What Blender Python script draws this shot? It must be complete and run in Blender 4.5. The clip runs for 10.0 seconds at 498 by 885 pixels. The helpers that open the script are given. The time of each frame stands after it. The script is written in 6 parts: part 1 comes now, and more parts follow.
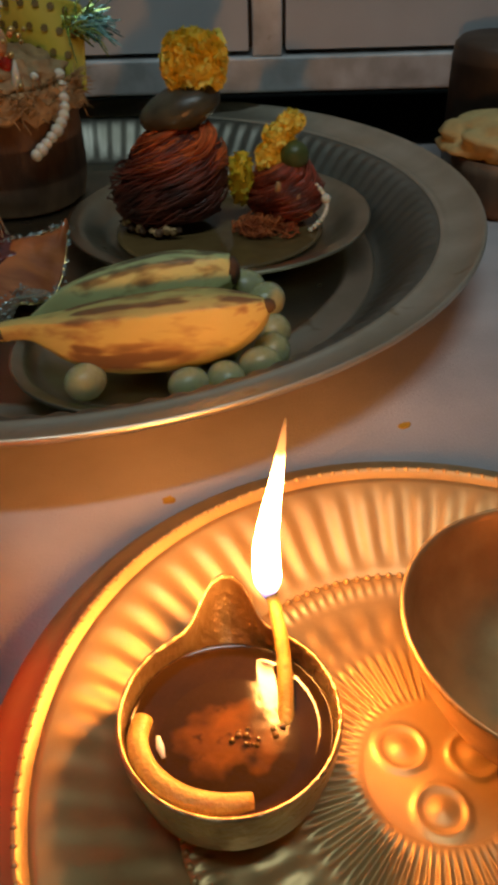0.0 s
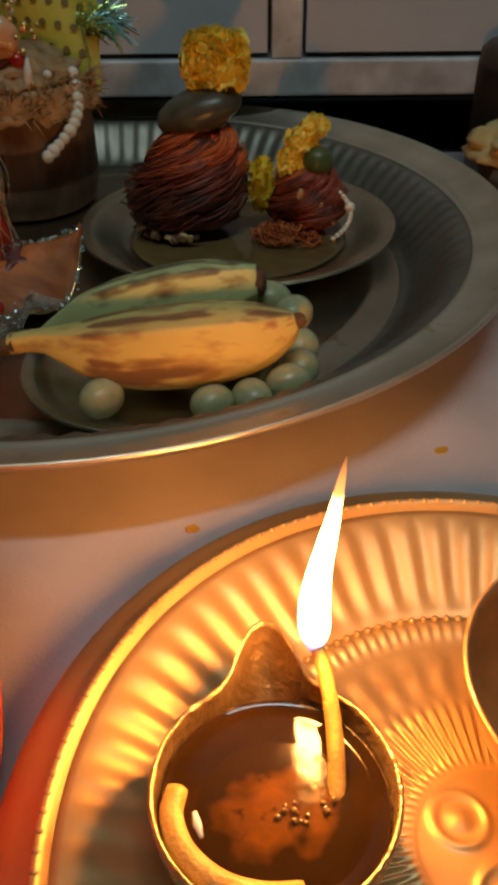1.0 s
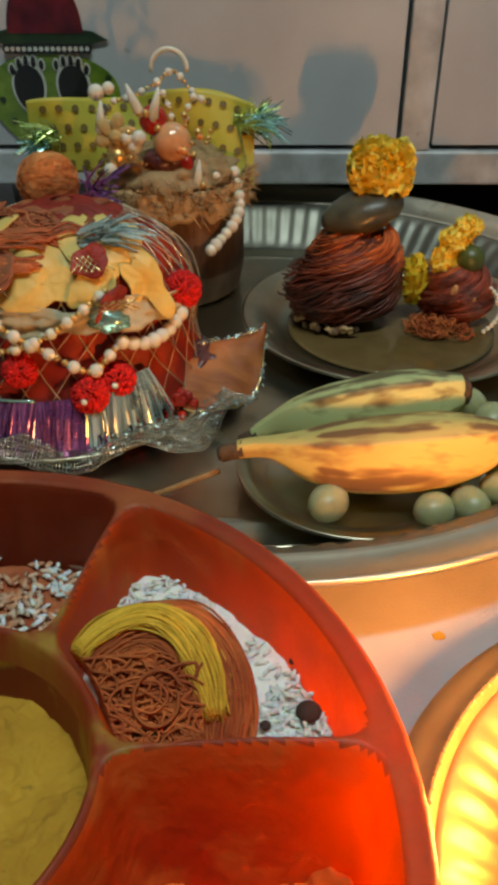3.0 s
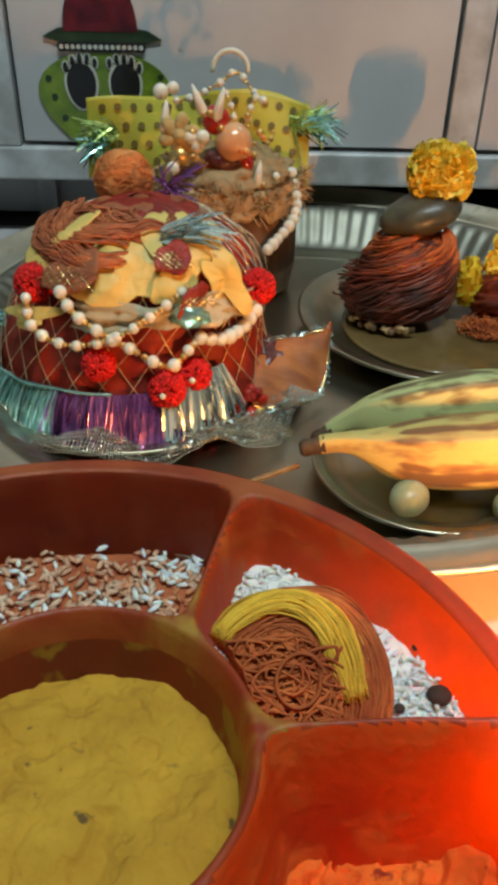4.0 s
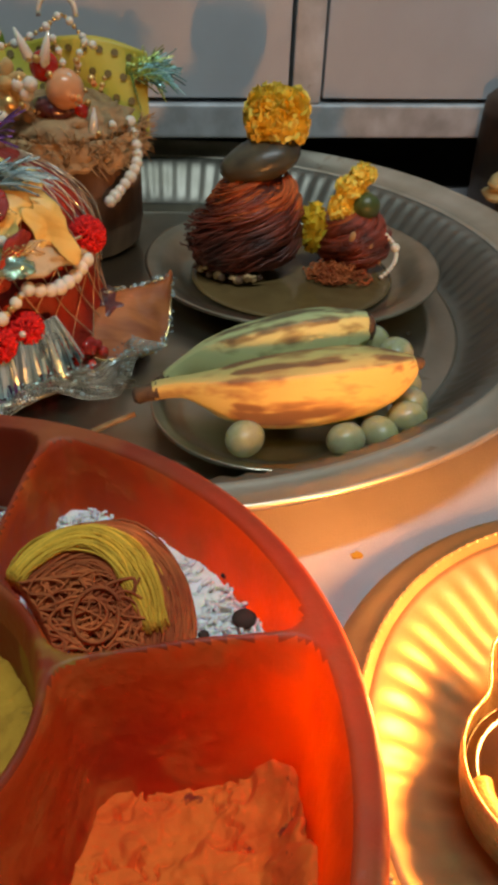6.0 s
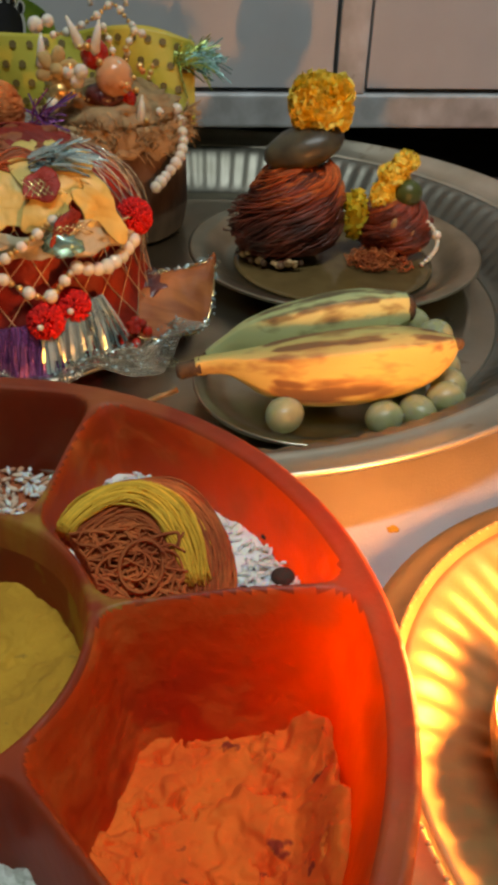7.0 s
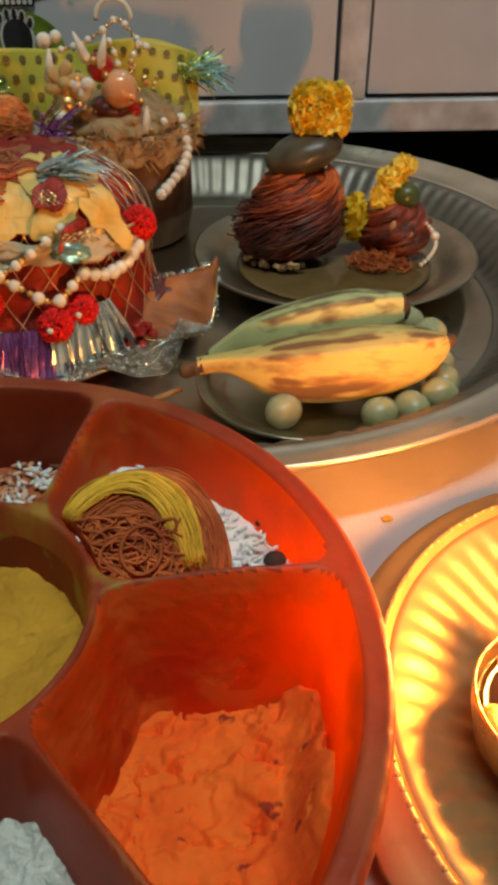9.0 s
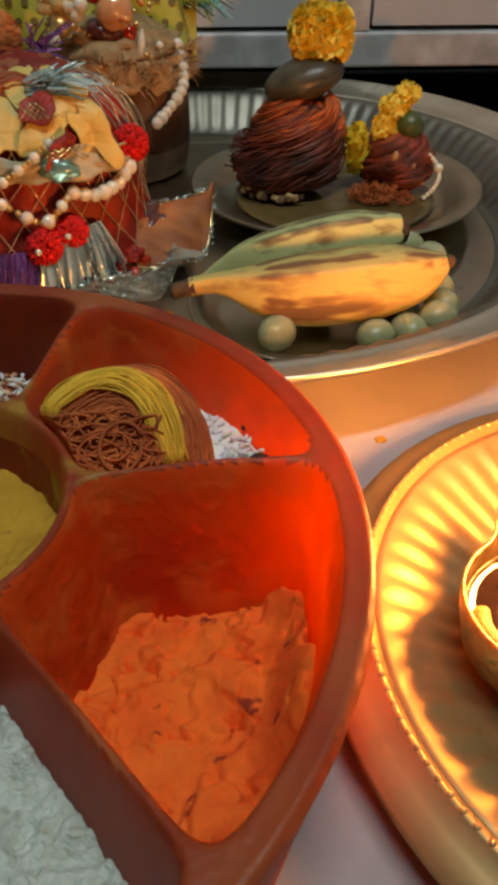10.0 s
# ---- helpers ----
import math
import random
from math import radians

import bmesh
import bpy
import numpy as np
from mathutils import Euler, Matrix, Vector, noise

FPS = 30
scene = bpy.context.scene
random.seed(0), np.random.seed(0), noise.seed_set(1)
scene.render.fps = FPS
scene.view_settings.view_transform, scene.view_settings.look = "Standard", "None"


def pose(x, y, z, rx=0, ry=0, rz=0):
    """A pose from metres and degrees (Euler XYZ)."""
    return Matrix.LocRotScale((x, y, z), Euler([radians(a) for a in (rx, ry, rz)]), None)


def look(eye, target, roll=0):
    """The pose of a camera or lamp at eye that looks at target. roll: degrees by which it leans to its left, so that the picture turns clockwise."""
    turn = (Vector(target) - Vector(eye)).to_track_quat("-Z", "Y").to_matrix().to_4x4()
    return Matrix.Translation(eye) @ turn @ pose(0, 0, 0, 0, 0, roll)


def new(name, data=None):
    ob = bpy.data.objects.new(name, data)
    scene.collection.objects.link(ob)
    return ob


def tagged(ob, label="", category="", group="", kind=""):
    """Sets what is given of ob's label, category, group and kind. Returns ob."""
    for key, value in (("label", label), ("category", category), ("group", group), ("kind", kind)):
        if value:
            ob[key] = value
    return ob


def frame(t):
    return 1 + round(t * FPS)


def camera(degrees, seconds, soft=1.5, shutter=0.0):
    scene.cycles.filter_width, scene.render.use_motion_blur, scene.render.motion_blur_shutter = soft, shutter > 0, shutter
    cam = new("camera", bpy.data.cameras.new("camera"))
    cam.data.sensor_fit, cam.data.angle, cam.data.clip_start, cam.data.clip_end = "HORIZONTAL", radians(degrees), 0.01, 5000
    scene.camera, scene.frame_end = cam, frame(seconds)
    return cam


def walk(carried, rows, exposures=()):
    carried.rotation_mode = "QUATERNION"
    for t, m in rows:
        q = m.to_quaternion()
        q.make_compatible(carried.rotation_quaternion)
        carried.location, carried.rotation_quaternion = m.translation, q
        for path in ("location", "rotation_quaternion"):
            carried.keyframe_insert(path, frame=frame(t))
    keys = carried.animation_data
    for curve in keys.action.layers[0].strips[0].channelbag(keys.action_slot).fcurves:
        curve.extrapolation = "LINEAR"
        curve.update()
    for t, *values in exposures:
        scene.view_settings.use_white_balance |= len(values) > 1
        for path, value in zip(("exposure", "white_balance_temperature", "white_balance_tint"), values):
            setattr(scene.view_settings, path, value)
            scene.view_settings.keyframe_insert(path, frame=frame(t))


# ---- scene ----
cam = camera(34.9, 10.0, soft=4.4)
METRES, EYE, TILT, LEAN, TURN = 0.34, 0.189, -37.02, 1.44, 0.0
ROWS = [
    (0.0, 0.0, 0.0, 0.0, 0.0, 0.0, -0.0),
    (0.5, -0.0309, 0.056, 0.0198, 0.09, 0.23, -0.57),
    (1.0, -0.035, 0.059, 0.0199, -0.34, 0.37, -0.88),
    (1.5, -0.0901, 0.0519, 0.0364, 0.05, 0.77, -0.69),
    (2.0, -0.1683, 0.0417, 0.0637, 0.25, 0.86, -0.86),
    (2.5, -0.23, 0.0124, 0.0942, 0.31, 2.62, -1.17),
    (4.0, -0.4035, -0.0197, 0.0851, -0.69, 2.78, -2.45),
    (4.5, -0.4367, -0.0169, 0.0654, -1.96, 2.63, -0.95),
    (5.0, -0.3701, -0.0177, 0.0682, -5.15, 1.54, 2.17),
    (5.5, -0.3106, -0.0139, 0.063, -7.39, 0.89, 1.67),
    (7.0, -0.3187, -0.0334, 0.0232, -4.58, 0.87, 0.2),
    (7.5, -0.3641, -0.0503, 0.0008, -2.98, 0.85, 0.2),
    (8.0, -0.3712, -0.0853, -0.0121, -2.96, 0.94, 0.42),
    (8.5, -0.3427, -0.0745, -0.0019, -3.06, 1.0, 0.7),
    (9.0, -0.3017, -0.0764, 0.0122, -3.38, 1.13, 0.82),
    (9.5, -0.2769, -0.1063, 0.0131, -3.62, 2.24, 0.71),
    (10.0, -0.283, -0.0538, -0.0487, -2.94, -0.96, 0.38),
]
walk(cam, [(t, pose(0, 0, EYE, TILT, LEAN, TURN) @ pose(METRES * x, METRES * y, METRES * z, 90 + pitch, roll, yaw)) for t, x, y, z, yaw, pitch, roll in ROWS],
     exposures=[(0.0, -0.33, 7100, 20), (1.5, -0.34, 7400, 20), (2.0, -0.22, 7800, 20), (2.5, 0.28, 7700, 18), (4.0, 1.18, 7300, 20), (5.5, 0.70, 7100, 24), (7.0, 0.76, 7900, 28), (8.0, 1.02, 8200, 27), (10.0, 0.60, 8000, 29)])

# ---- light ----
world = bpy.data.worlds.new("room_world")
scene.world = world
world.use_nodes = True
world.node_tree.nodes["Background"].inputs[0].default_value = (0.55, 0.75, 0.8, 1)
world.node_tree.nodes["Background"].inputs[1].default_value = 0.05
TUBE_POWER, FLAME_POWER = 11.6, 500.0
tube_data = bpy.data.lights.new("ceiling_tube", "AREA")
tube_data.shape, tube_data.size, tube_data.size_y = "RECTANGLE", 0.9, 0.12
tube_data.energy, tube_data.color = TUBE_POWER, (0.66, 0.94, 1.0)
tube_lamp = new("ceiling_tube", tube_data)
tube_lamp.matrix_world = look((0.1, -0.15, 1.75), (0.0, 0.3, 0.0))


# ---- materials ----
def mat(name, col, col2=None, scale=40.0, rough=0.5, metal=0.0, bump=0.15, bscale=400.0, rough_var=0.12, contrast=(0.35, 0.65),
        sss=0.0, sss_col=None, translucent=0.0, glow_col=None, trans=0.0, coat=0.0, spots=None, island=0.0, spec=0.5, emit=None, ior=1.45, stretch=(1, 1, 1), wear=()):
    """A procedural surface: two colours mixed by noise, fine relief, varied roughness, optional dark spots."""
    m = bpy.data.materials.new(name)
    m.use_nodes = True
    nt = m.node_tree
    nodes, link = nt.nodes, nt.links.new
    bsdf, out = nodes["Principled BSDF"], nodes["Material Output"]
    coord = nodes.new("ShaderNodeTexCoord")
    mapping = nodes.new("ShaderNodeMapping")
    mapping.inputs["Scale"].default_value = stretch
    link(coord.outputs["Object"], mapping.inputs[0])
    big = nodes.new("ShaderNodeTexNoise")
    big.inputs["Scale"].default_value, big.inputs["Detail"].default_value = scale, 5
    link(mapping.outputs[0], big.inputs["Vector"])
    ramp = nodes.new("ShaderNodeValToRGB")
    ramp.color_ramp.elements[0].position, ramp.color_ramp.elements[1].position = contrast
    ramp.color_ramp.elements[0].color, ramp.color_ramp.elements[1].color = (*col, 1), (*(col2 or [c * 0.75 for c in col]), 1)
    link(big.outputs["Fac"], ramp.inputs[0])
    colour = ramp.outputs[0]
    if spots:
        spot_col, spot_scale, spot_edge, spot_soft = (*spots, 0.09)[:4]
        dots = nodes.new("ShaderNodeTexNoise")
        dots.inputs["Scale"].default_value, dots.inputs["Detail"].default_value = spot_scale, 3
        link(mapping.outputs[0], dots.inputs["Vector"])
        mask = nodes.new("ShaderNodeValToRGB")
        mask.color_ramp.elements[0].position, mask.color_ramp.elements[1].position = spot_edge, spot_edge + spot_soft
        link(dots.outputs["Fac"], mask.inputs[0])
        mix = nodes.new("ShaderNodeMixRGB")
        mix.inputs[2].default_value = (*spot_col, 1)
        link(mask.outputs[0], mix.inputs[0])
        link(colour, mix.inputs[1])
        colour = mix.outputs[0]
    for worn_col, low, high in wear:
        attr = nodes.new("ShaderNodeAttribute")
        attr.attribute_name = "bruise"
        edge = nodes.new("ShaderNodeMapRange")
        edge.inputs[1].default_value, edge.inputs[2].default_value = low, high
        link(attr.outputs["Fac"], edge.inputs[0])
        mix = nodes.new("ShaderNodeMixRGB")
        mix.inputs[2].default_value = (*worn_col, 1)
        link(edge.outputs[0], mix.inputs[0])
        link(colour, mix.inputs[1])
        colour = mix.outputs[0]
    if island:
        geo = nodes.new("ShaderNodeNewGeometry")
        rng = nodes.new("ShaderNodeMapRange")
        rng.inputs[3].default_value, rng.inputs[4].default_value = 1 - island, 1 + island
        link(geo.outputs["Random Per Island"], rng.inputs[0])
        hsv = nodes.new("ShaderNodeHueSaturation")
        link(rng.outputs[0], hsv.inputs["Value"])
        link(colour, hsv.inputs["Color"])
        colour = hsv.outputs[0]
    link(colour, bsdf.inputs["Base Color"])
    fine = nodes.new("ShaderNodeTexNoise")
    fine.inputs["Scale"].default_value, fine.inputs["Detail"].default_value = bscale, 4
    link(mapping.outputs[0], fine.inputs["Vector"])
    span = nodes.new("ShaderNodeMapRange")
    span.inputs[3].default_value, span.inputs[4].default_value = max(0.02, rough - rough_var), min(1, rough + rough_var)
    link(big.outputs["Fac"], span.inputs[0])
    link(span.outputs[0], bsdf.inputs["Roughness"])
    if bump:
        relief = nodes.new("ShaderNodeBump")
        relief.inputs["Strength"].default_value, relief.inputs["Distance"].default_value = bump, 0.001
        link(fine.outputs["Fac"], relief.inputs["Height"])
        link(relief.outputs[0], bsdf.inputs["Normal"])
    bsdf.inputs["Metallic"].default_value = metal
    bsdf.inputs["Specular IOR Level"].default_value = spec
    bsdf.inputs["IOR"].default_value = ior
    bsdf.inputs["Transmission Weight"].default_value = trans
    bsdf.inputs["Coat Weight"].default_value = coat
    if sss:
        bsdf.inputs["Subsurface Weight"].default_value = sss
        bsdf.inputs["Subsurface Radius"].default_value = sss_col or (1, 0.4, 0.2)
        bsdf.inputs["Subsurface Scale"].default_value = 0.004
    if emit:
        bsdf.inputs["Emission Color"].default_value = (*emit[0], 1)
        bsdf.inputs["Emission Strength"].default_value = emit[1]
    if translucent:
        thin = nodes.new("ShaderNodeBsdfTranslucent")
        if glow_col:
            shade = nodes.new("ShaderNodeMixRGB")
            shade.inputs[1].default_value, shade.inputs[2].default_value = (*glow_col, 1), (*(glow_col[0] * 0.62, glow_col[1] * 0.40, glow_col[2] * 0.3), 1)
            shade.inputs[0].default_value = 0.0
            if spots:
                link(mask.outputs[0], shade.inputs[0])
            link(shade.outputs[0], thin.inputs[0])
        else:
            link(colour, thin.inputs[0])
        both = nodes.new("ShaderNodeMixShader")
        both.inputs[0].default_value = translucent
        link(bsdf.outputs[0], both.inputs[1])
        link(thin.outputs[0], both.inputs[2])
        link(both.outputs[0], out.inputs[0])
    return m


CLOTH = mat("white_cotton", (0.50, 0.46, 0.47), (0.38, 0.345, 0.35), scale=14, rough=0.9, bump=0.3, bscale=900, spots=((0.50, 0.34, 0.08), 38, 0.74))
PAINT = mat("aged_white_paint", (0.56, 0.57, 0.59), (0.46, 0.46, 0.48), scale=9, rough=0.45, bump=0.1, bscale=120, spots=((0.30, 0.24, 0.20), 55, 0.76))
PAINT_FRAME = mat("worn_frame_paint", (0.58, 0.60, 0.62), (0.36, 0.36, 0.36), scale=40, rough=0.35, bump=0.25, bscale=160, spots=((0.20, 0.15, 0.12), 70, 0.72))
# Table wood, and the cupboard gap's shade as colour, lifted slightly for haze.
DARK = mat("dark_wood_and_recess_shade", (0.085, 0.080, 0.072), (0.06, 0.052, 0.045), scale=25, rough=0.8)
STEEL = mat("worn_steel", (0.66, 0.60, 0.49), (0.52, 0.46, 0.35), scale=30, rough=0.40, metal=0.85, bump=0.06, bscale=250, rough_var=0.1, spots=((0.36, 0.24, 0.12), 45, 0.66))
# Base colour lowered to stand for the dark surroundings the metal mirrors.
STEEL_BASE = mat("scratched_dark_reflection_steel", (0.52, 0.48, 0.38), (0.40, 0.36, 0.27), scale=26, rough=0.30, metal=1.0, bump=0.08, bscale=200, rough_var=0.08, spots=((0.28, 0.20, 0.12), 45, 0.66))
# Inner wall steel darkened in colour to hold back the tube's reflection.
STEEL_INNER = mat("glare_dimmed_inner_wall", (0.30, 0.29, 0.25), (0.22, 0.21, 0.17), scale=26, rough=0.50, metal=1.0, bump=0.08, bscale=200, rough_var=0.08)
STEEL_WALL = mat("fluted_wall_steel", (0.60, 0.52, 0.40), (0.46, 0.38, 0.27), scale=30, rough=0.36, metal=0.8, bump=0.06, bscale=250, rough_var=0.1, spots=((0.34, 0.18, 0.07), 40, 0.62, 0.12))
STEEL_DULL = mat("dull_steel", (0.54, 0.49, 0.37), (0.42, 0.37, 0.26), scale=45, rough=0.32, metal=1.0, bump=0.06, bscale=300, rough_var=0.1)
BRASS = mat("brass_plate_metal", (0.54, 0.36, 0.16), (0.44, 0.275, 0.115), scale=30, rough=0.44, metal=0.6, bump=0.10, bscale=200, rough_var=0.08, spots=((0.36, 0.21, 0.09), 60, 0.62, 0.2))
COPPER = mat("tarnished_copper", (0.66, 0.44, 0.22), (0.48, 0.29, 0.13), scale=50, rough=0.40, metal=0.8, bump=0.12, bscale=350)
DIYA_BRASS = mat("hammered_dark_brass", (0.58, 0.42, 0.21), (0.34, 0.22, 0.10), scale=60, rough=0.30, metal=0.85, bump=1.0, bscale=420)
OIL = mat("lamp_oil", (0.018, 0.009, 0.003), (0.030, 0.014, 0.004), scale=60, rough=0.05, bump=0.05, bscale=90, rough_var=0.03, spec=0.35)
PLATE_WATER = mat("brown_oily_water", (0.17, 0.105, 0.040), (0.12, 0.07, 0.026), scale=50, rough=0.12, bump=0.05, bscale=90, rough_var=0.05)
PASTE = mat("orange_sediment", (0.125, 0.046, 0.008), (0.080, 0.030, 0.007), scale=90, rough=0.12, bump=0.1, bscale=300, contrast=(0.40, 0.62), spec=0.35, spots=((0.030, 0.014, 0.005), 260, 0.60, 0.1), wear=(((0.022, 0.011, 0.003), 0.15, 0.95),))
WICK = mat("oily_cotton_wick", (0.58, 0.38, 0.10), (0.42, 0.25, 0.055), scale=150, rough=0.4, bump=0.5, bscale=900, sss=0.3)
CHAR = mat("charred_wick", (0.05, 0.03, 0.02), rough=0.9)
# Base colour darkened to stand for shade on the tray's unlit left side.
PLASTIC_UNLIT = mat("red_plastic_unlit_tone", (0.205, 0.025, 0.010), (0.13, 0.016, 0.008), scale=34, rough=0.42, bump=0.3, bscale=180, translucent=0.36, glow_col=(1.0, 0.34, 0.07), spots=((0.29, 0.062, 0.020), 46, 0.46, 0.26), rough_var=0.18)
# Besides dust, the paler tone stands for overhead light on rim and dividers.
PLASTIC_DUSTY_TOPLIT = mat("dusty_toplit_red_plastic", (0.38, 0.052, 0.015), (0.26, 0.036, 0.013), scale=46, rough=0.46, bump=0.5, bscale=240, translucent=0.22, glow_col=(1.0, 0.32, 0.06), spots=((0.50, 0.130, 0.038), 30, 0.46, 0.28), rough_var=0.2, wear=(((0.44, 0.23, 0.035), 0.20, 1.0),))
# Besides vermilion stain, the brighter red stands for light carried inside the plastic.
PLASTIC_VERMILION_GLOW = mat("vermilion_stained_glow_plastic", (0.84, 0.095, 0.012), (0.60, 0.052, 0.010), scale=30, rough=0.6, bump=0.9, bscale=220, translucent=0.42, glow_col=(1.0, 0.37, 0.07), spots=((0.94, 0.20, 0.036), 80, 0.48, 0.20), rough_var=0.15)
PLASTIC_TURMERIC = mat("turmeric_stained_red_plastic", (0.24, 0.034, 0.013), (0.15, 0.03, 0.010), scale=40, rough=0.55, bump=0.3, bscale=220, translucent=0.22, glow_col=(0.95, 0.26, 0.04), spots=((0.42, 0.25, 0.03), 75, 0.52, 0.10), rough_var=0.2)
TURMERIC = mat("turmeric_powder", (0.60, 0.315, 0.030), (0.48, 0.235, 0.022), scale=60, rough=0.95, bump=0.7, bscale=420, spots=((0.14, 0.075, 0.02), 170, 0.66))
KUMKUM = mat("vermilion_powder", (0.94, 0.175, 0.020), (0.86, 0.120, 0.014), scale=70, rough=0.95, bump=0.5, bscale=420, spots=((0.34, 0.032, 0.010), 130, 0.65, 0.05))
KUMKUM_DULL = mat("dull_vermilion_bed", (0.40, 0.075, 0.030), (0.52, 0.16, 0.06), scale=120, rough=0.95, bump=0.9, bscale=400)
RICE = mat("white_rice", (0.88, 0.88, 0.84), (0.80, 0.79, 0.74), scale=300, rough=0.45, bump=0.1, sss=0.4, island=0.10)
RICE_RED = mat("vermilion_stained_rice", (0.70, 0.52, 0.38), (0.62, 0.22, 0.09), scale=110, rough=0.5, bump=0.1, island=0.25)
SUGAR = mat("white_grain_lumps", (0.60, 0.65, 0.60), (0.50, 0.54, 0.47), scale=240, rough=0.6, bump=1.0, bscale=850, spots=((0.36, 0.36, 0.20), 150, 0.66), island=0.1, sss=0.2, sss_col=(1, 1, 0.9))
CLOVE = mat("dried_clove", (0.06, 0.03, 0.02), rough=0.8)
THREAD_RED = mat("red_cotton_thread", (0.62, 0.150, 0.036), (0.42, 0.080, 0.022), scale=110, rough=0.85, bump=0.4, bscale=1200, island=0.3)
THREAD_DARK = mat("oiled_dark_red_thread", (0.34, 0.062, 0.030), (0.10, 0.024, 0.015), scale=60, rough=0.32, bump=0.4, bscale=1200, island=0.45)
THREAD_YELLOW = mat("yellow_cotton_thread", (0.84, 0.48, 0.05), (0.72, 0.38, 0.035), scale=160, rough=0.85, bump=0.4, bscale=1200, island=0.25)
STONE = mat("dark_oiled_stone", (0.10, 0.085, 0.050), (0.045, 0.036, 0.024), scale=60, rough=0.32, bump=0.2, bscale=300)
PETAL = mat("marigold_petal", (1.0, 0.80, 0.15), (0.98, 0.68, 0.08), scale=120, rough=0.6, bump=0.2, bscale=500, translucent=0.22, island=0.08)
PETAL_LEMON = mat("lemon_petal", (0.72, 0.60, 0.05), (0.62, 0.46, 0.03), scale=120, rough=0.6, translucent=0.25, island=0.2)
BANANA = mat("ripe_banana_skin", (0.62, 0.50, 0.17), (0.53, 0.41, 0.13), scale=40, rough=0.5, bump=0.15, bscale=200, spots=((0.34, 0.19, 0.065), 90, 0.56, 0.14), stretch=(0.4, 1.3, 1.3), sss=0.1, wear=(((0.40, 0.23, 0.075), 0.22, 0.55), ((0.22, 0.11, 0.045), 0.50, 0.95)))
BANANA_GREEN = mat("greenish_banana_skin", (0.47, 0.53, 0.25), (0.52, 0.53, 0.23), scale=35, rough=0.5, bump=0.15, bscale=200, spots=((0.24, 0.20, 0.085), 90, 0.57, 0.12), stretch=(0.4, 1.3, 1.3), sss=0.1, wear=(((0.27, 0.24, 0.10), 0.24, 0.55), ((0.14, 0.11, 0.055), 0.50, 0.95)))
BANANA_END = mat("dry_banana_end", (0.12, 0.07, 0.035), (0.05, 0.03, 0.02), scale=120, rough=0.85, bump=0.5)
GRAPE = mat("green_grape_skin", (0.44, 0.43, 0.25), (0.36, 0.35, 0.19), scale=50, rough=0.28, bump=0.03, sss=1.0, sss_col=(0.9, 0.9, 0.4), spots=((0.28, 0.24, 0.12), 160, 0.58, 0.2))
RED_NET = mat("red_net_cloth", (0.50, 0.040, 0.018), (0.26, 0.020, 0.012), scale=60, rough=0.5, bump=0.5, bscale=700, translucent=0.15)
GOLD_NET = mat("pale_gold_net", (0.80, 0.62, 0.42), (0.62, 0.42, 0.24), scale=200, rough=0.35, metal=0.6)
GOLD_THREAD = mat("gold_tinsel_thread", (0.86, 0.62, 0.30), (0.7, 0.45, 0.18), scale=200, rough=0.22, metal=1.0)
YELLOW_CLOTH = mat("yellow_satin", (0.92, 0.68, 0.22), (0.84, 0.57, 0.15), scale=40, rough=0.45, bump=0.15, bscale=600, translucent=0.2)
DOT_CLOTH = mat("yellow_green_net", (0.80, 0.62, 0.10), (0.56, 0.56, 0.07), scale=18, rough=0.45, bump=0.2, bscale=700, translucent=0.3)
DOT_BROWN = mat("olive_dot_print", (0.20, 0.13, 0.03), rough=0.6)
PEARL = mat("pearl_bead", (0.80, 0.76, 0.65), (0.72, 0.67, 0.55), scale=200, rough=0.10, bump=0.0, coat=1.0, sss=0.2, rough_var=0.04)
GOLD = mat("gold_bead", (0.85, 0.58, 0.24), (0.72, 0.42, 0.14), scale=150, rough=0.34, metal=0.8)
POM = mat("red_pompom_wool", (0.74, 0.022, 0.016), (0.60, 0.014, 0.012), scale=300, rough=0.95, island=0.3)
FOIL_AQUA = mat("aqua_foil", (0.46, 0.82, 0.76), (0.24, 0.52, 0.48), scale=90, rough=0.22, metal=0.8, island=0.7)
FOIL_PURPLE = mat("purple_foil", (0.46, 0.18, 0.46), (0.26, 0.09, 0.30), scale=90, rough=0.24, metal=0.8, island=0.7)
FOIL_SILVER = mat("silver_foil", (0.66, 0.84, 0.82), (0.40, 0.54, 0.53), scale=90, rough=0.26, metal=0.7, island=0.55)
FOIL_GREEN = mat("green_gold_tinsel", (0.42, 0.62, 0.22), (0.60, 0.62, 0.20), scale=90, rough=0.28, metal=0.75, island=0.5)
SATIN = mat("beige_satin_ribbon", (0.55, 0.46, 0.30), (0.42, 0.34, 0.20), scale=30, rough=0.3, bump=0.1, coat=0.3)
RUST_THREAD = mat("rust_thread", (0.56, 0.15, 0.050), (0.36, 0.085, 0.032), scale=90, rough=0.6, bump=0.3, bscale=900, island=0.35)
ORANGE_THREAD = mat("orange_cotton", (0.82, 0.30, 0.090), (0.68, 0.20, 0.055), scale=90, rough=0.85, bump=0.6, bscale=500, island=0.1, spots=((0.42, 0.16, 0.06), 130, 0.62))
BROWN_CLOTH = mat("rust_brown_cloth", (0.40, 0.115, 0.046), (0.24, 0.065, 0.03), scale=60, rough=0.8, bump=0.5, bscale=400)
CLAY = mat("rough_brown_clay", (0.27, 0.145, 0.080), (0.14, 0.072, 0.042), scale=60, rough=0.85, bump=0.9, bscale=160, stretch=(1, 1, 0.3))
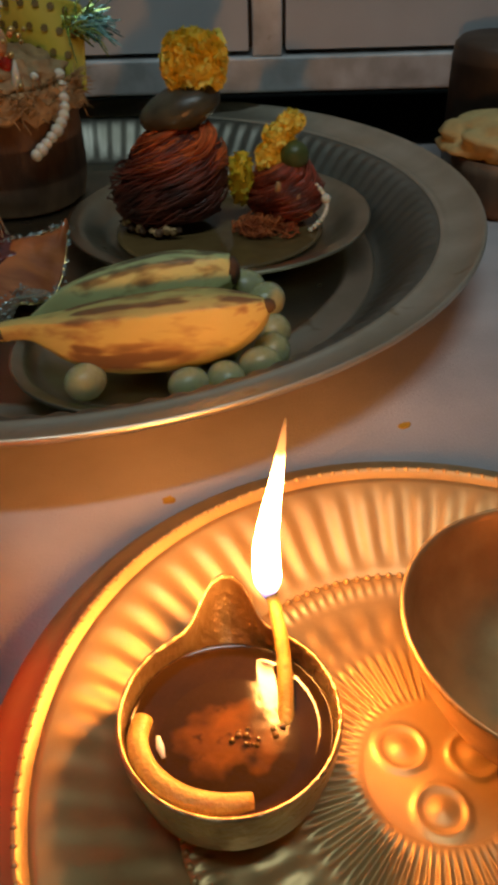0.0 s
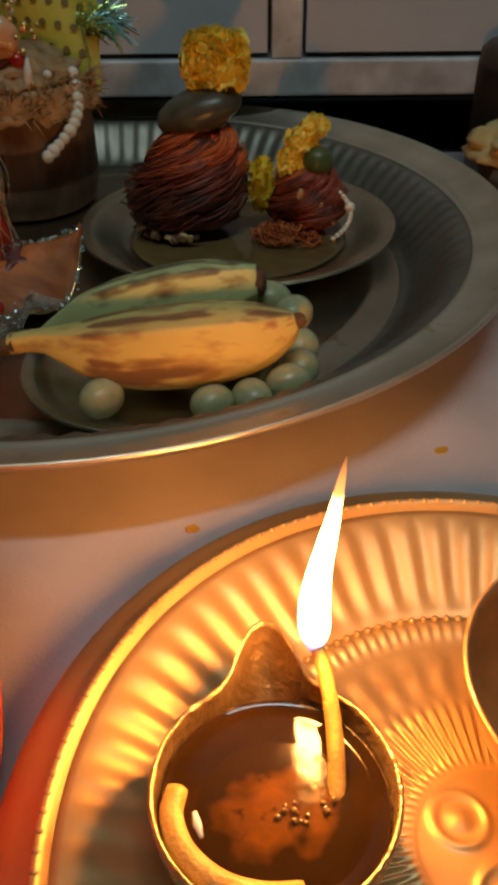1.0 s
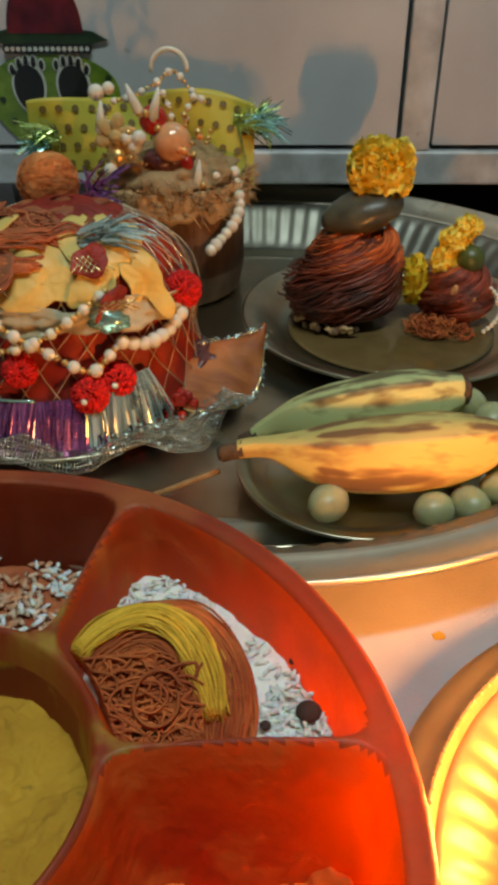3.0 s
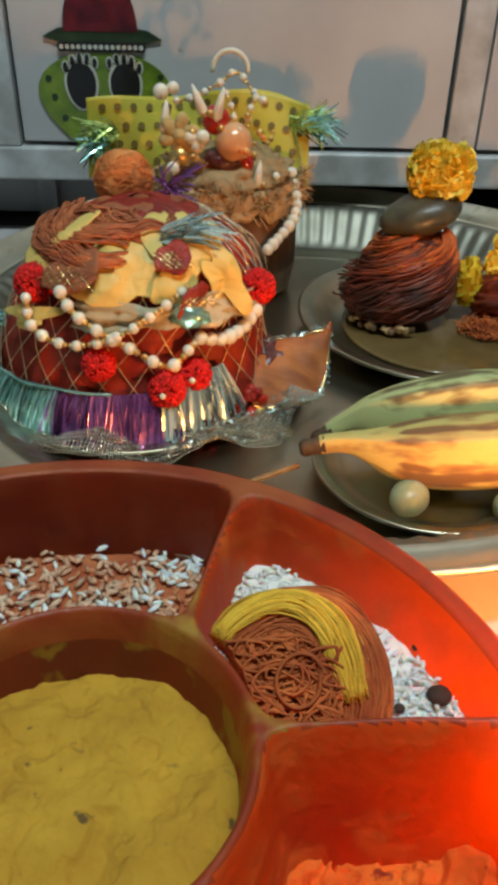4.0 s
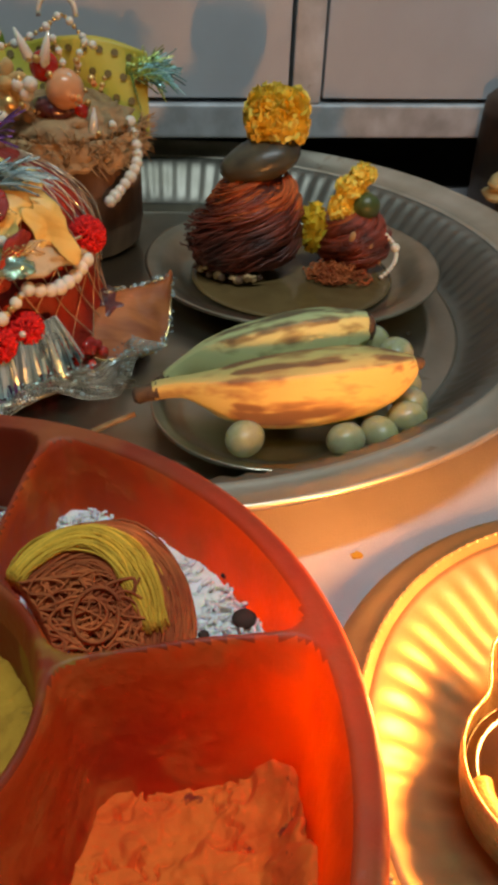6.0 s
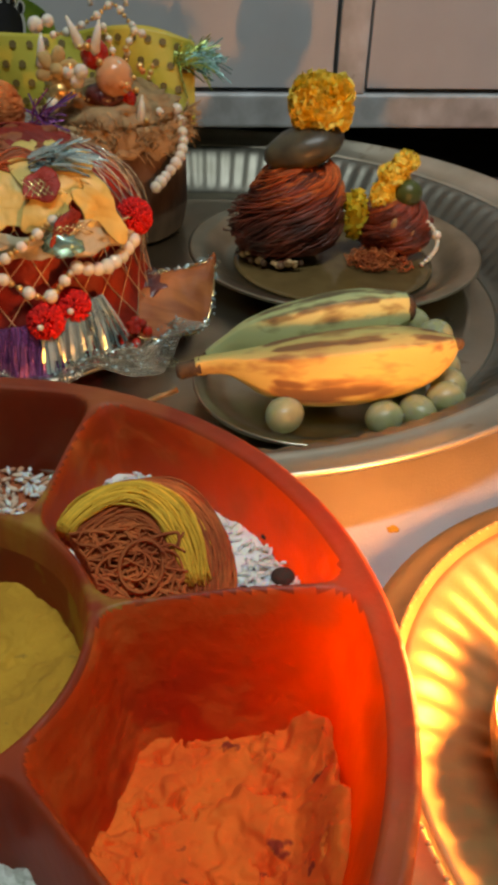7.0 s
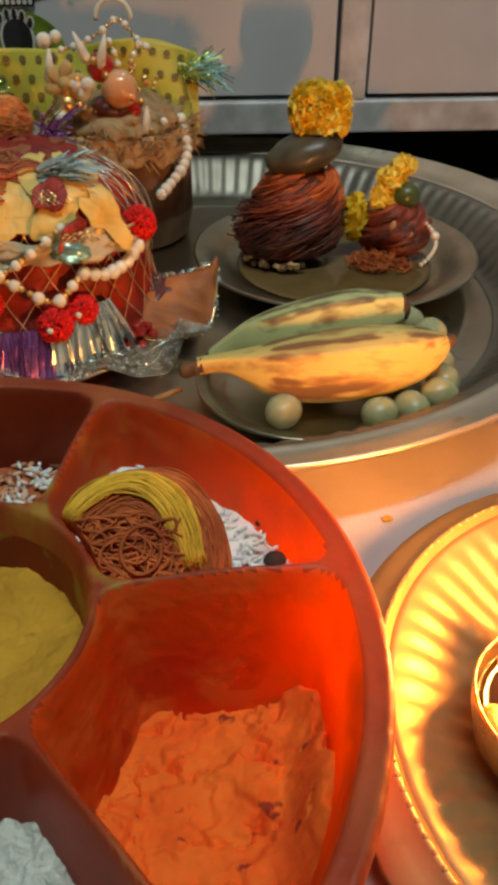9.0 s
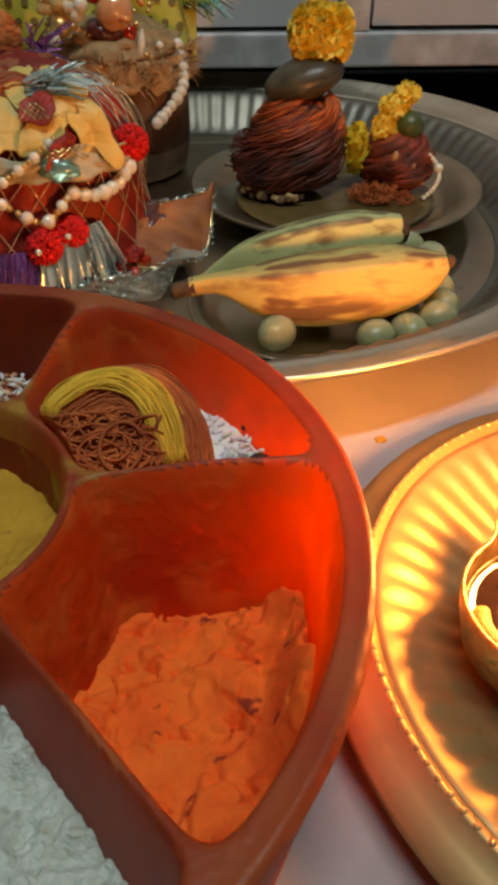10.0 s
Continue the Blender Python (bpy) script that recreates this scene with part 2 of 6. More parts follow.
CLAY_DARK = mat("dark_brown_glaze", (0.085, 0.050, 0.030), (0.05, 0.03, 0.02), scale=40, rough=0.5, bump=0.2)
BEIGE = mat("beige_cloth", (0.58, 0.42, 0.18), (0.44, 0.30, 0.12), scale=60, rough=0.85, bump=0.5)
LACE = mat("silver_lace", (0.56, 0.54, 0.44), (0.36, 0.33, 0.24), scale=120, rough=0.25, metal=0.85, bump=0.6, bscale=700)
LEAF_DRY = mat("dry_orange_leaf", (0.70, 0.21, 0.055), (0.42, 0.10, 0.030), scale=70, rough=0.6, bump=0.5, bscale=300, translucent=0.2, stretch=(0.4, 2.0, 1.0))
FOIL_MAROON = mat("maroon_wrap", (0.06, 0.012, 0.015), (0.17, 0.035, 0.026), scale=160, rough=0.3, bump=0.4, coat=0.4)
PRINT_GREEN = mat("green_foil_print", (0.09, 0.17, 0.02), (0.20, 0.30, 0.03), scale=70, rough=0.25, bump=0.2, bscale=500, coat=0.5)
PRINT_DARKGREEN = mat("dark_green_print", (0.02, 0.055, 0.02), (0.012, 0.03, 0.012), scale=60, rough=0.35, coat=0.4)
PRINT_MAROON = mat("maroon_print", (0.16, 0.012, 0.025), (0.07, 0.006, 0.012), scale=60, rough=0.35, coat=0.4)
PRINT_WHITE = mat("white_print", (0.66, 0.66, 0.60), rough=0.4)
PRINT_BLACK = mat("black_print", (0.012, 0.012, 0.014), rough=0.35, coat=0.3)
STRAW = mat("dry_straw", (0.54, 0.34, 0.16), (0.38, 0.22, 0.10), scale=120, rough=0.7, bump=0.2, island=0.35)
PEACH = mat("peach_pearl_ball", (0.80, 0.40, 0.20), (0.70, 0.30, 0.13), scale=50, rough=0.16, bump=0.05, coat=0.8)
RED_GLASS = mat("red_glass_bead", (0.55, 0.03, 0.012), (0.35, 0.015, 0.010), scale=200, rough=0.12, bump=0.0, coat=0.6)
BUBBLE = mat("oil_bubble", (0.10, 0.055, 0.014), (0.16, 0.085, 0.02), scale=300, rough=0.06, bump=0.0, spec=0.8)
RIM_ROD = mat("pale_brown_rim_rod", (0.42, 0.24, 0.10), (0.30, 0.16, 0.06), scale=200, rough=0.7)
# Colour of the unseen room, brightened towards teal for reflections in the steel.
ROOM_BOUNCE = mat("unseen_room_teal", (0.46, 0.53, 0.53), (0.40, 0.46, 0.46), scale=2, rough=0.9, bscale=60)


def flame_material():
    m = bpy.data.materials.new("flame_glow")
    m.use_nodes = True
    nt = m.node_tree
    nt.nodes.remove(nt.nodes["Principled BSDF"])
    em = nt.nodes.new("ShaderNodeEmission")
    coord = nt.nodes.new("ShaderNodeTexCoord")
    sep = nt.nodes.new("ShaderNodeSeparateXYZ")
    nt.links.new(coord.outputs["Generated"], sep.inputs[0])
    ramp = nt.nodes.new("ShaderNodeValToRGB")
    els = ramp.color_ramp.elements
    els[0].position, els[0].color = 0.0, (0.0003, 0.0004, 0.0014, 1)
    els[1].position, els[1].color = 1.0, (0.0010, 0.0004, 0.0001, 1)
    for p, c in ((0.08, (0.004, 0.003, 0.004, 1)), (0.17, (1.0, 0.42, 0.10, 1)), (0.60, (1.0, 0.40, 0.09, 1)), (0.74, (0.20, 0.066, 0.011, 1)), (0.84, (0.006, 0.0022, 0.0006, 1))):
        e = els.new(p)
        e.color = c
    nt.links.new(sep.outputs[2], ramp.inputs[0])
    nt.links.new(ramp.outputs[0], em.inputs[0])
    em.inputs[1].default_value = FLAME_POWER
    nt.links.new(em.outputs[0], nt.nodes["Material Output"].inputs[0])
    return m


FLAME = flame_material()


# ---- building helpers ----
def make(name, verts, faces, material, parent=None, label="", smooth=True):
    me = bpy.data.meshes.new(name)
    me.from_pydata(verts, [], faces)
    if smooth:
        me.polygons.foreach_set("use_smooth", [True] * len(me.polygons))
    me.materials.append(material)
    ob = new(name, me)
    if name in ("tinsel", "net_highlights", "tangle", "petals", "gold_net", "hank"):
        ob["kind"] = "stuff"
    if parent:
        ob.parent = parent
        if label:
            ob["label"] = label
    return ob


def part(name, bm, material, parent=None, label="", smooth=True):
    me = bpy.data.meshes.new(name)
    bmesh.ops.recalc_face_normals(bm, faces=bm.faces)
    bm.to_mesh(me)
    bm.free()
    if smooth:
        me.polygons.foreach_set("use_smooth", [True] * len(me.polygons))
    me.materials.append(material)
    ob = new(name, me)
    if parent:
        ob.parent = parent
        if label:
            ob["label"] = label
    return ob


def thing(name, label, category, at=(0, 0, 0), group="", kind=""):
    ob = new(name)
    ob.location = at
    ob.empty_display_size = 0.01
    bpy.context.view_layer.update()
    return tagged(ob, label, category, group, kind)


def box(bm, x0, x1, y0, y1, z0, z1, bevel=0.0, seg=2):
    r = bmesh.ops.create_cube(bm, size=1.0, matrix=Matrix.Translation(((x0 + x1) / 2, (y0 + y1) / 2, (z0 + z1) / 2)) @ Matrix.Diagonal((x1 - x0, y1 - y0, z1 - z0, 1)))
    if bevel:
        edges = list({e for v in r["verts"] for e in v.link_edges})
        bmesh.ops.bevel(bm, geom=edges, offset=bevel, segments=seg, affect="EDGES", profile=0.6)
    return bm


def lathe_data(prof, seg=160, shape=None, thick=0.0012):
    """A turned sheet from its upper profile of (r, z); shape(r, a, z) may press flutes into it."""
    shape = shape or (lambda r, a, z: z)
    under = [(r, z - thick) for r, z in reversed(prof)]
    verts, faces = [], []
    for r, z in list(prof) + under:
        for k in range(seg):
            a = 2 * math.pi * k / seg
            verts.append((r * math.cos(a), r * math.sin(a), shape(r, a, z + 0) if r > 1e-6 else z))
    n = len(prof) * 2
    for j in range(n - 1):
        for k in range(seg):
            k2 = (k + 1) % seg
            faces.append((j * seg + k, j * seg + k2, (j + 1) * seg + k2, (j + 1) * seg + k))
    return verts, faces


def spline(keys, n):
    """Smooth rows through key rows (Catmull-Rom)."""
    keys = [np.array(k, float) for k in keys]
    pts = [2 * keys[0] - keys[1]] + keys + [2 * keys[-1] - keys[-2]]
    out = []
    for i in range(n):
        u = i / (n - 1) * (len(keys) - 1)
        j = min(int(u), len(keys) - 2)
        f = u - j
        a, b, c, d = pts[j:j + 4]
        out.append(0.5 * (2 * b + (c - a) * f + (2 * a - 5 * b + 4 * c - d) * f * f + (3 * b - a - 3 * c + d) * f ** 3))
    return out


def tube(verts, faces, pts, radius, seg=6, squash=1.0):
    """Adds a round tube along pts to verts and faces; radius may be a list."""
    pts = [Vector(p) for p in pts]
    base, n = len(verts), len(pts)
    side = None
    for i, p in enumerate(pts):
        d = (pts[min(i + 1, n - 1)] - pts[max(i - 1, 0)])
        d = d.normalized() if d.length > 1e-9 else Vector((0, 0, 1))
        if side is None:
            side = d.orthogonal().normalized()
        side = (side - d * side.dot(d)).normalized()
        up = d.cross(side)
        r = radius[i] if isinstance(radius, (list, tuple)) else radius
        for k in range(seg):
            a = 2 * math.pi * k / seg
            verts.append(p + side * (r * math.cos(a)) + up * (r * squash * math.sin(a)))
    for i in range(n - 1):
        for k in range(seg):
            k2 = (k + 1) % seg
            faces.append((base + i * seg + k, base + i * seg + k2, base + (i + 1) * seg + k2, base + (i + 1) * seg + k))
    faces.append(tuple(base + k for k in reversed(range(seg))))
    faces.append(tuple(base + (n - 1) * seg + k for k in range(seg)))


def lump(name, at, size, material, parent=None, label="", rough=0.1, freq=60.0, seg=3, seed=0.0):
    """An uneven rounded body."""
    bm = bmesh.new()
    bmesh.ops.create_icosphere(bm, subdivisions=seg, radius=1.0)
    for v in bm.verts:
        n = noise.noise(v.co * freq * size[0] + Vector((seed, seed * 2, 0)))
        v.co *= 1 + rough * n
        v.co = Vector((v.co.x * size[0], v.co.y * size[1], v.co.z * size[2])) + Vector(at)
    return part(name, bm, material, parent, label)


def smooth_step(a, b, x):
    t = max(0.0, min(1.0, (x - a) / (b - a)))
    return t * t * (3 - 2 * t)


rng = random.Random(7)

# ---- the room and the table ----
def build_room():
    # Room shell added out of view to bounce light and be mirrored by metal.
    bm = box(bmesh.new(), -2.2, 2.2, -2.6, 1.4, 2.5, 2.6)
    tagged(part("ceiling", bm, ROOM_BOUNCE, smooth=False), "unseen ceiling, pale teal to bounce light", "ceiling", kind="structure")
    for name, b in (("wall_north", (-2.2, 2.2, 1.3, 1.4, -0.8, 2.5)), ("wall_south", (-2.2, 2.2, -2.7, -2.6, -0.8, 2.5)),
                    ("wall_west", (-2.3, -2.2, -2.7, 1.4, -0.8, 2.5)), ("wall_east", (2.2, 2.3, -2.7, 1.4, -0.8, 2.5))):
        tagged(part(name, box(bmesh.new(), *b), ROOM_BOUNCE, smooth=False), "unseen wall, pale teal to bounce light", "wall", kind="structure")
    tagged(part("floor", box(bmesh.new(), -2.3, 2.3, -2.7, 1.4, -0.9, -0.8), ROOM_BOUNCE, smooth=False), "unseen floor, pale teal to bounce light", "floor", kind="structure")


def build_table():
    top = tagged(part("low_table", box(bmesh.new(), -0.9, 0.9, -0.5, 1.0, -0.06, -0.006, 0.004), DARK, smooth=False), "dark wooden table under a white cloth", "table")
    for x, y in ((-0.8, -0.4), (0.8, -0.4), (-0.8, 0.9), (0.8, 0.9)):
        part("leg", box(bmesh.new(), x - 0.03, x + 0.03, y - 0.03, y + 0.03, -0.8, -0.06, 0.004), DARK, top)
    nx, ny = 150, 130
    verts, faces = [], []
    for j in range(ny + 1):
        for i in range(nx + 1):
            x, y = -0.92 + 1.84 * i / nx, -0.52 + 1.16 * j / ny
            z = 0.0006 * noise.noise(Vector((x * 14, y * 14, 0))) + 0.0009 * noise.ridged_multi_fractal(Vector((x * 5, y * 6, 3)), 1.0, 2.0, 3, 1.0, 2.0) - 0.0012
            z -= 0.05 * max(0.0, abs(x) - 0.905) / 0.015 + 0.05 * max(0.0, -0.505 - y) / 0.015
            verts.append((x, y, z))
    for j in range(ny):
        for i in range(nx):
            a = j * (nx + 1) + i
            faces.append((a, a + 1, a + nx + 2, a + nx + 1))
    cloth = tagged(make("tablecloth", verts, faces, CLOTH), "white cotton cloth with faint creases and stains, spread on the table", "tablecloth")
    solid = cloth.modifiers.new("thickness", "SOLIDIFY")
    solid.thickness, solid.offset = 0.002, -1


def build_cabinet():
    """The painted cupboard front behind the trays: a rail over a dark gap, stiles and inset panels."""
    cab = thing("cabinet", "old white-painted cupboard with inset panels above a dark gap", "cabinet", (0, 0.62, 0))
    inv = Matrix.Translation((0, -0.62, 0))

    def piece(name, b, material, bevel, label=""):
        bm = box(bmesh.new(), *b, bevel, 3)
        bm.transform(inv)
        return part(name, bm, material, cab, label, smooth=False)
    piece("rail", (-0.9, 0.9, 0.611, 0.650, 0.0455, 0.0690), PAINT_FRAME, 0.0025, "worn grey-white bottom rail")
    for x0, x1 in ((-0.0005, 0.0205), (-0.332, -0.3115), (0.331, 0.352), (-0.664, -0.643)):
        piece("stile", (x0, x1, 0.6125, 0.650, 0.0692, 0.90), PAINT_FRAME, 0.0016, "worn grey-white upright")
    for x0, x1 in ((-0.3090, -0.0030), (0.0230, 0.3285), (-0.6405, -0.3345), (0.3545, 0.9)):
        piece("panel", (x0, x1, 0.6165, 0.640, 0.0722, 0.90), PAINT, 0.0012, "aged white panel")
    # Dark boards carry the shade of the gap in their colour.
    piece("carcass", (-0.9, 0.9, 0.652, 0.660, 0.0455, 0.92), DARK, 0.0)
    piece("carcass", (-0.9, 0.9, 0.80, 0.82, 0.0, 0.10), DARK, 0.0, "dark board standing in for the gap's shade")
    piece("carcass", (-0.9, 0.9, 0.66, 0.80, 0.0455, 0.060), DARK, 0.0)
    piece("lower_panel", (-0.86, -0.205, 0.676, 0.690, 0.0, 0.0452), PAINT, 0.001, "pale lower panel in the dark gap")
    for x in (-0.318, -0.560):
        piece("post", (x, x + 0.016, 0.664, 0.676, 0.0, 0.0452), PAINT_FRAME, 0.001, "narrow upright in the gap")
    piece("plinth", (-0.9, -0.86, 0.62, 0.80, 0.0, 0.0455), DARK, 0.001)
    piece("plinth", (0.86, 0.9, 0.62, 0.80, 0.0, 0.0455), DARK, 0.001)


def flat_shape(name, pts, y, depth, material, parent, label=""):
    """A flat cut-out standing on the panel, with a little thickness."""
    n = len(pts)
    verts = [(x, y, z) for x, z in pts] + [(x, y + depth, z) for x, z in pts]
    faces = [tuple(range(n))] + [(i, (i + 1) % n, n + (i + 1) % n, n + i) for i in range(n)] + [tuple(range(2 * n - 1, n - 1, -1))]
    return make(name, verts, faces, material, parent, label, smooth=False)


def oval(cx, cz, a, b, n=28, egg=0.0):
    return [(cx + a * (1 + egg * math.sin(t)) * math.cos(t), cz + b * math.sin(t)) for t in [2 * math.pi * k / n for k in range(n)]]


def build_sticker():
    cx, cz, y = -0.2465, 0.1035, 0.6150
    st = thing("pot_sticker", "green foil pot sticker with white footprints stuck on the cupboard panel", "sticker", (cx, 0.6165, cz))
    body = [(0.047 * math.cos(t) * (1 + 0.10 * math.sin(t)), 0.030 * math.sin(t) - (0.010 * max(0, -math.sin(t)) ** 3)) for t in [2 * math.pi * k / 48 for k in range(48)]]
    dy = y - 0.6165
    flat_shape("pot_body", body, dy, 0.0014, PRINT_GREEN, st, "shiny olive green pot body")
    leaves = [(-0.040, 0.0385), (-0.030, 0.0355), (-0.026, 0.033), (0.026, 0.033), (0.031, 0.0355), (0.042, 0.0375), (0.032, 0.043), (0.024, 0.044), (0.0, 0.048), (-0.022, 0.045), (-0.030, 0.0435)]
    flat_shape("leaves", leaves, dy - 0.0004, 0.0014, PRINT_DARKGREEN, st, "dark green leaf row")
    dome = [(0.0255 * math.cos(t), 0.042 + 0.038 * math.sin(t)) for t in [math.pi * k / 24 for k in range(25)]]
    flat_shape("coconut", dome, dy - 0.0008, 0.0014, PRINT_MAROON, st, "dark maroon coconut")
    flat_shape("band", [(-0.0295, 0.0295), (0.0295, 0.0295), (0.0305, 0.0325), (0.0295, 0.0355), (-0.0295, 0.0355), (-0.0305, 0.0325)], dy - 0.0012, 0.0014, PRINT_BLACK, st, "black band")
    for k in range(15):
        flat_shape("dot", oval(-0.0275 + 0.00393 * k, 0.0325, 0.0015, 0.0016, 10), dy - 0.0016, 0.0010, PRINT_WHITE, st)
    for x, z in ((-0.036, 0.000), (-0.030, -0.014), (-0.017, -0.022), (0.036, 0.004), (0.034, -0.010), (-0.039, 0.012), (0.000, -0.027), (0.018, -0.021), (0.040, 0.014)):
        flat_shape("leaf_dot", oval(x, z, 0.0022, 0.0022, 12), dy - 0.0006, 0.0010, PRINT_DARKGREEN, st)
    for s in (-1, 1):
        fx = -0.0005 + s * 0.0155
        flat_shape("foot_outline", oval(fx, 0.0075, 0.0120, 0.0165, 28, 0.12), dy - 0.0006, 0.0010, PRINT_WHITE, st, "white footprint outline")
        flat_shape("foot_fill", oval(fx, 0.0075, 0.0103, 0.0148, 28, 0.12), dy - 0.0010, 0.0010, PRINT_BLACK, st)
        for k in range(5):
            a = fx + (k - 2) * 0.0052
            h = 0.0255 - 0.0011 * (k - 2) ** 2 + 0.0007 * (k - 2) * -s
            flat_shape("toe", oval(a, h, 0.0026, 0.0042, 14), dy - 0.0006, 0.0010, PRINT_WHITE, st)
            flat_shape("toe_fill", oval(a, h, 0.0016, 0.0031, 14), dy - 0.0010, 0.0010, PRINT_BLACK, st)


# ---- the large thali and what lies in it ----
def build_thali():
    c = (-0.1003, 0.425, 0.0)
    prof = [(0, 0.0035), (0.05, 0.0035), (0.10, 0.0034), (0.146, 0.0034), (0.148, 0.0042), (0.150, 0.0046), (0.152, 0.0042), (0.154, 0.0034), (0.164, 0.0034)]
    prof += [(0.166 + 0.030 * k / 14, 0.0036 + 0.0245 * smooth_step(0, 14, k)) for k in range(15)]
    prof += [(0.1975, 0.0290), (0.1990, 0.0302), (0.2005, 0.0298), (0.203, 0.0296), (0.212, 0.0318), (0.2165, 0.0345), (0.2180, 0.0360), (0.2192, 0.0362), (0.2198, 0.0352)]

    def flutes(r, a, z):
        w = smooth_step(0.168, 0.176, r) * (1 - smooth_step(0.190, 0.197, r))
        return z + 0.0007 * w * math.cos(110 * a)
    ob = thing("large_thali", "large round steel thali with a fluted wall, on the white cloth", "tray", c)
    for name, rows, label in (("base", prof[:10], "flat worn base"), ("fluted_wall", prof[9:25], "fluted sloping wall"), ("rim", prof[24:], "smooth rolled rim")):
        v, f = lathe_data(rows, 660 if name == "fluted_wall" else 220, flutes, 0.0014)
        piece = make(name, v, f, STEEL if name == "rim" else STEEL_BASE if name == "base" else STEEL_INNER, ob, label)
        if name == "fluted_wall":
            # Inner faces keep the reflection-dimmed steel, outer faces get the plain wall steel.
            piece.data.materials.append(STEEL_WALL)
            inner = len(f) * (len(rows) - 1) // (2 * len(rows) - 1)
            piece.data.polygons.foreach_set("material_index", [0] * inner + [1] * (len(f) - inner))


def build_small_plate(name, label, c, r, rim, floor, material, flute=0):
    prof = [(0, floor), (r * 0.3, floor), (r * 0.66, floor), (r * 0.72, floor + 0.0004)]
    prof += [(r * (0.72 + 0.22 * k / 8), floor + 0.0004 + (rim - floor - 0.0008) * smooth_step(0, 8, k)) for k in range(1, 9)]
    prof += [(r * 0.975, rim), (r * 0.99, rim + 0.0004), (r, rim - 0.0001)]
    v, f = lathe_data(prof, 120, None, 0.0011)
    ob = make(name, v, f, material)
    ob.location = c
    return tagged(ob, label, "plate")


def banana(name, label, keys, material, phase, seed, bands=()):
    """A five-sided fat banana along key rows of x, y, z, half height; bruises run along its ridges."""
    rows = spline(keys, 130)
    base = np.array(rows[0][:3])
    holder = thing(name, label, "banana", base, "pair of bananas")
    seg, verts, faces, worn = 100, [], [], []
    n = len(rows)
    for i, row in enumerate(rows):
        p = Vector(row[:3])
        d = (Vector(rows[min(i + 3, n - 1)][:3]) - Vector(rows[max(i - 3, 0)][:3])).normalized()
        side = d.cross(Vector((0, 0, 1))).normalized()
        up = side.cross(d)
        for k in range(seg):
            a = 2 * math.pi * k / seg
            ridge = 1 - abs(math.sin(2.5 * a + phase)) ** 0.7
            facet = 0.955 + 0.12 * ridge + 0.012 * noise.noise(Vector((row[0] * 60, a, row[2] * 40)))
            rr = row[3] * facet
            verts.append(p + side * (rr * 0.92 * math.cos(a)) + up * (rr * math.sin(a)) - Vector(base))
            ridge, u = 1 - abs(math.sin(2.5 * a + phase)), i / n
            q = Vector((u * 5 + seed, 2.2 * math.cos(a), 2.2 * math.sin(a)))
            body = smooth_step(0.20, 0.34, u) * smooth_step(1.0, 0.90, u)
            amount = 0.05 + 0.22 * ridge ** 2
            for u0, u1, a0, wide, force in bands:
                turn = math.atan2(math.sin(a - a0), math.cos(a - a0)) + 0.10 * noise.noise(Vector((u * 7, seed, a0)))
                patchy = max(0.0, 0.85 + 1.3 * noise.fractal(Vector((u * 9 + 5 * a0, 3 * math.cos(a), 3 * math.sin(a) + seed)), 1.0, 2.0, 3))
                amount += 1.9 * patchy * force * smooth_step(u0 - 0.04, u0 + 0.04, u) * smooth_step(u1 + 0.04, u1 - 0.04, u) * math.exp(-(turn / wide) ** 2)
            worn.append(body * (amount + 0.42 * noise.fractal(q * 1.4, 1.0, 2.0, 4) + 0.16 * noise.noise(Vector((u * 40 + seed, 6 * math.cos(a), 6 * math.sin(a))))))
    for i in range(n - 1):
        for k in range(seg):
            k2 = (k + 1) % seg
            faces.append((i * seg + k, i * seg + k2, (i + 1) * seg + k2, (i + 1) * seg + k))
    faces.append(tuple(reversed(range(seg))))
    faces.append(tuple((n - 1) * seg + k for k in range(seg)))
    skin = make("skin", verts, faces, material, holder)
    skin.data.attributes.new("bruise", "FLOAT", "POINT").data.foreach_set("value", worn)
    tv, tf = [], []
    e, e2 = Vector(rows[-1][:3]) - Vector(base), Vector(rows[-8][:3]) - Vector(base)
    d = (e - e2).normalized()
    tube(tv, tf, [e - d * 0.001, e + d * 0.002, e + d * 0.0035], [rows[-1][3] * 0.98, rows[-1][3] * 0.85, rows[-1][3] * 0.45], 12)
    make("blossom_end", tv, tf, BANANA_END, holder, "dry brown blossom end")
    tv, tf = [], []
    e, e2 = Vector((0, 0, 0)), Vector(rows[7][:3]) - Vector(base)
    d = (e - e2).normalized()
    tube(tv, tf, [e + d * -0.002, e + d * 0.003, e + d * 0.007, e + d * 0.009], [rows[0][3] * 1.0, rows[0][3] * 0.85, rows[0][3] * 0.95, rows[0][3] * 0.6], 12)
    make("stem", tv, tf, BANANA_END, holder, "dry dark stem stub")
    return holder


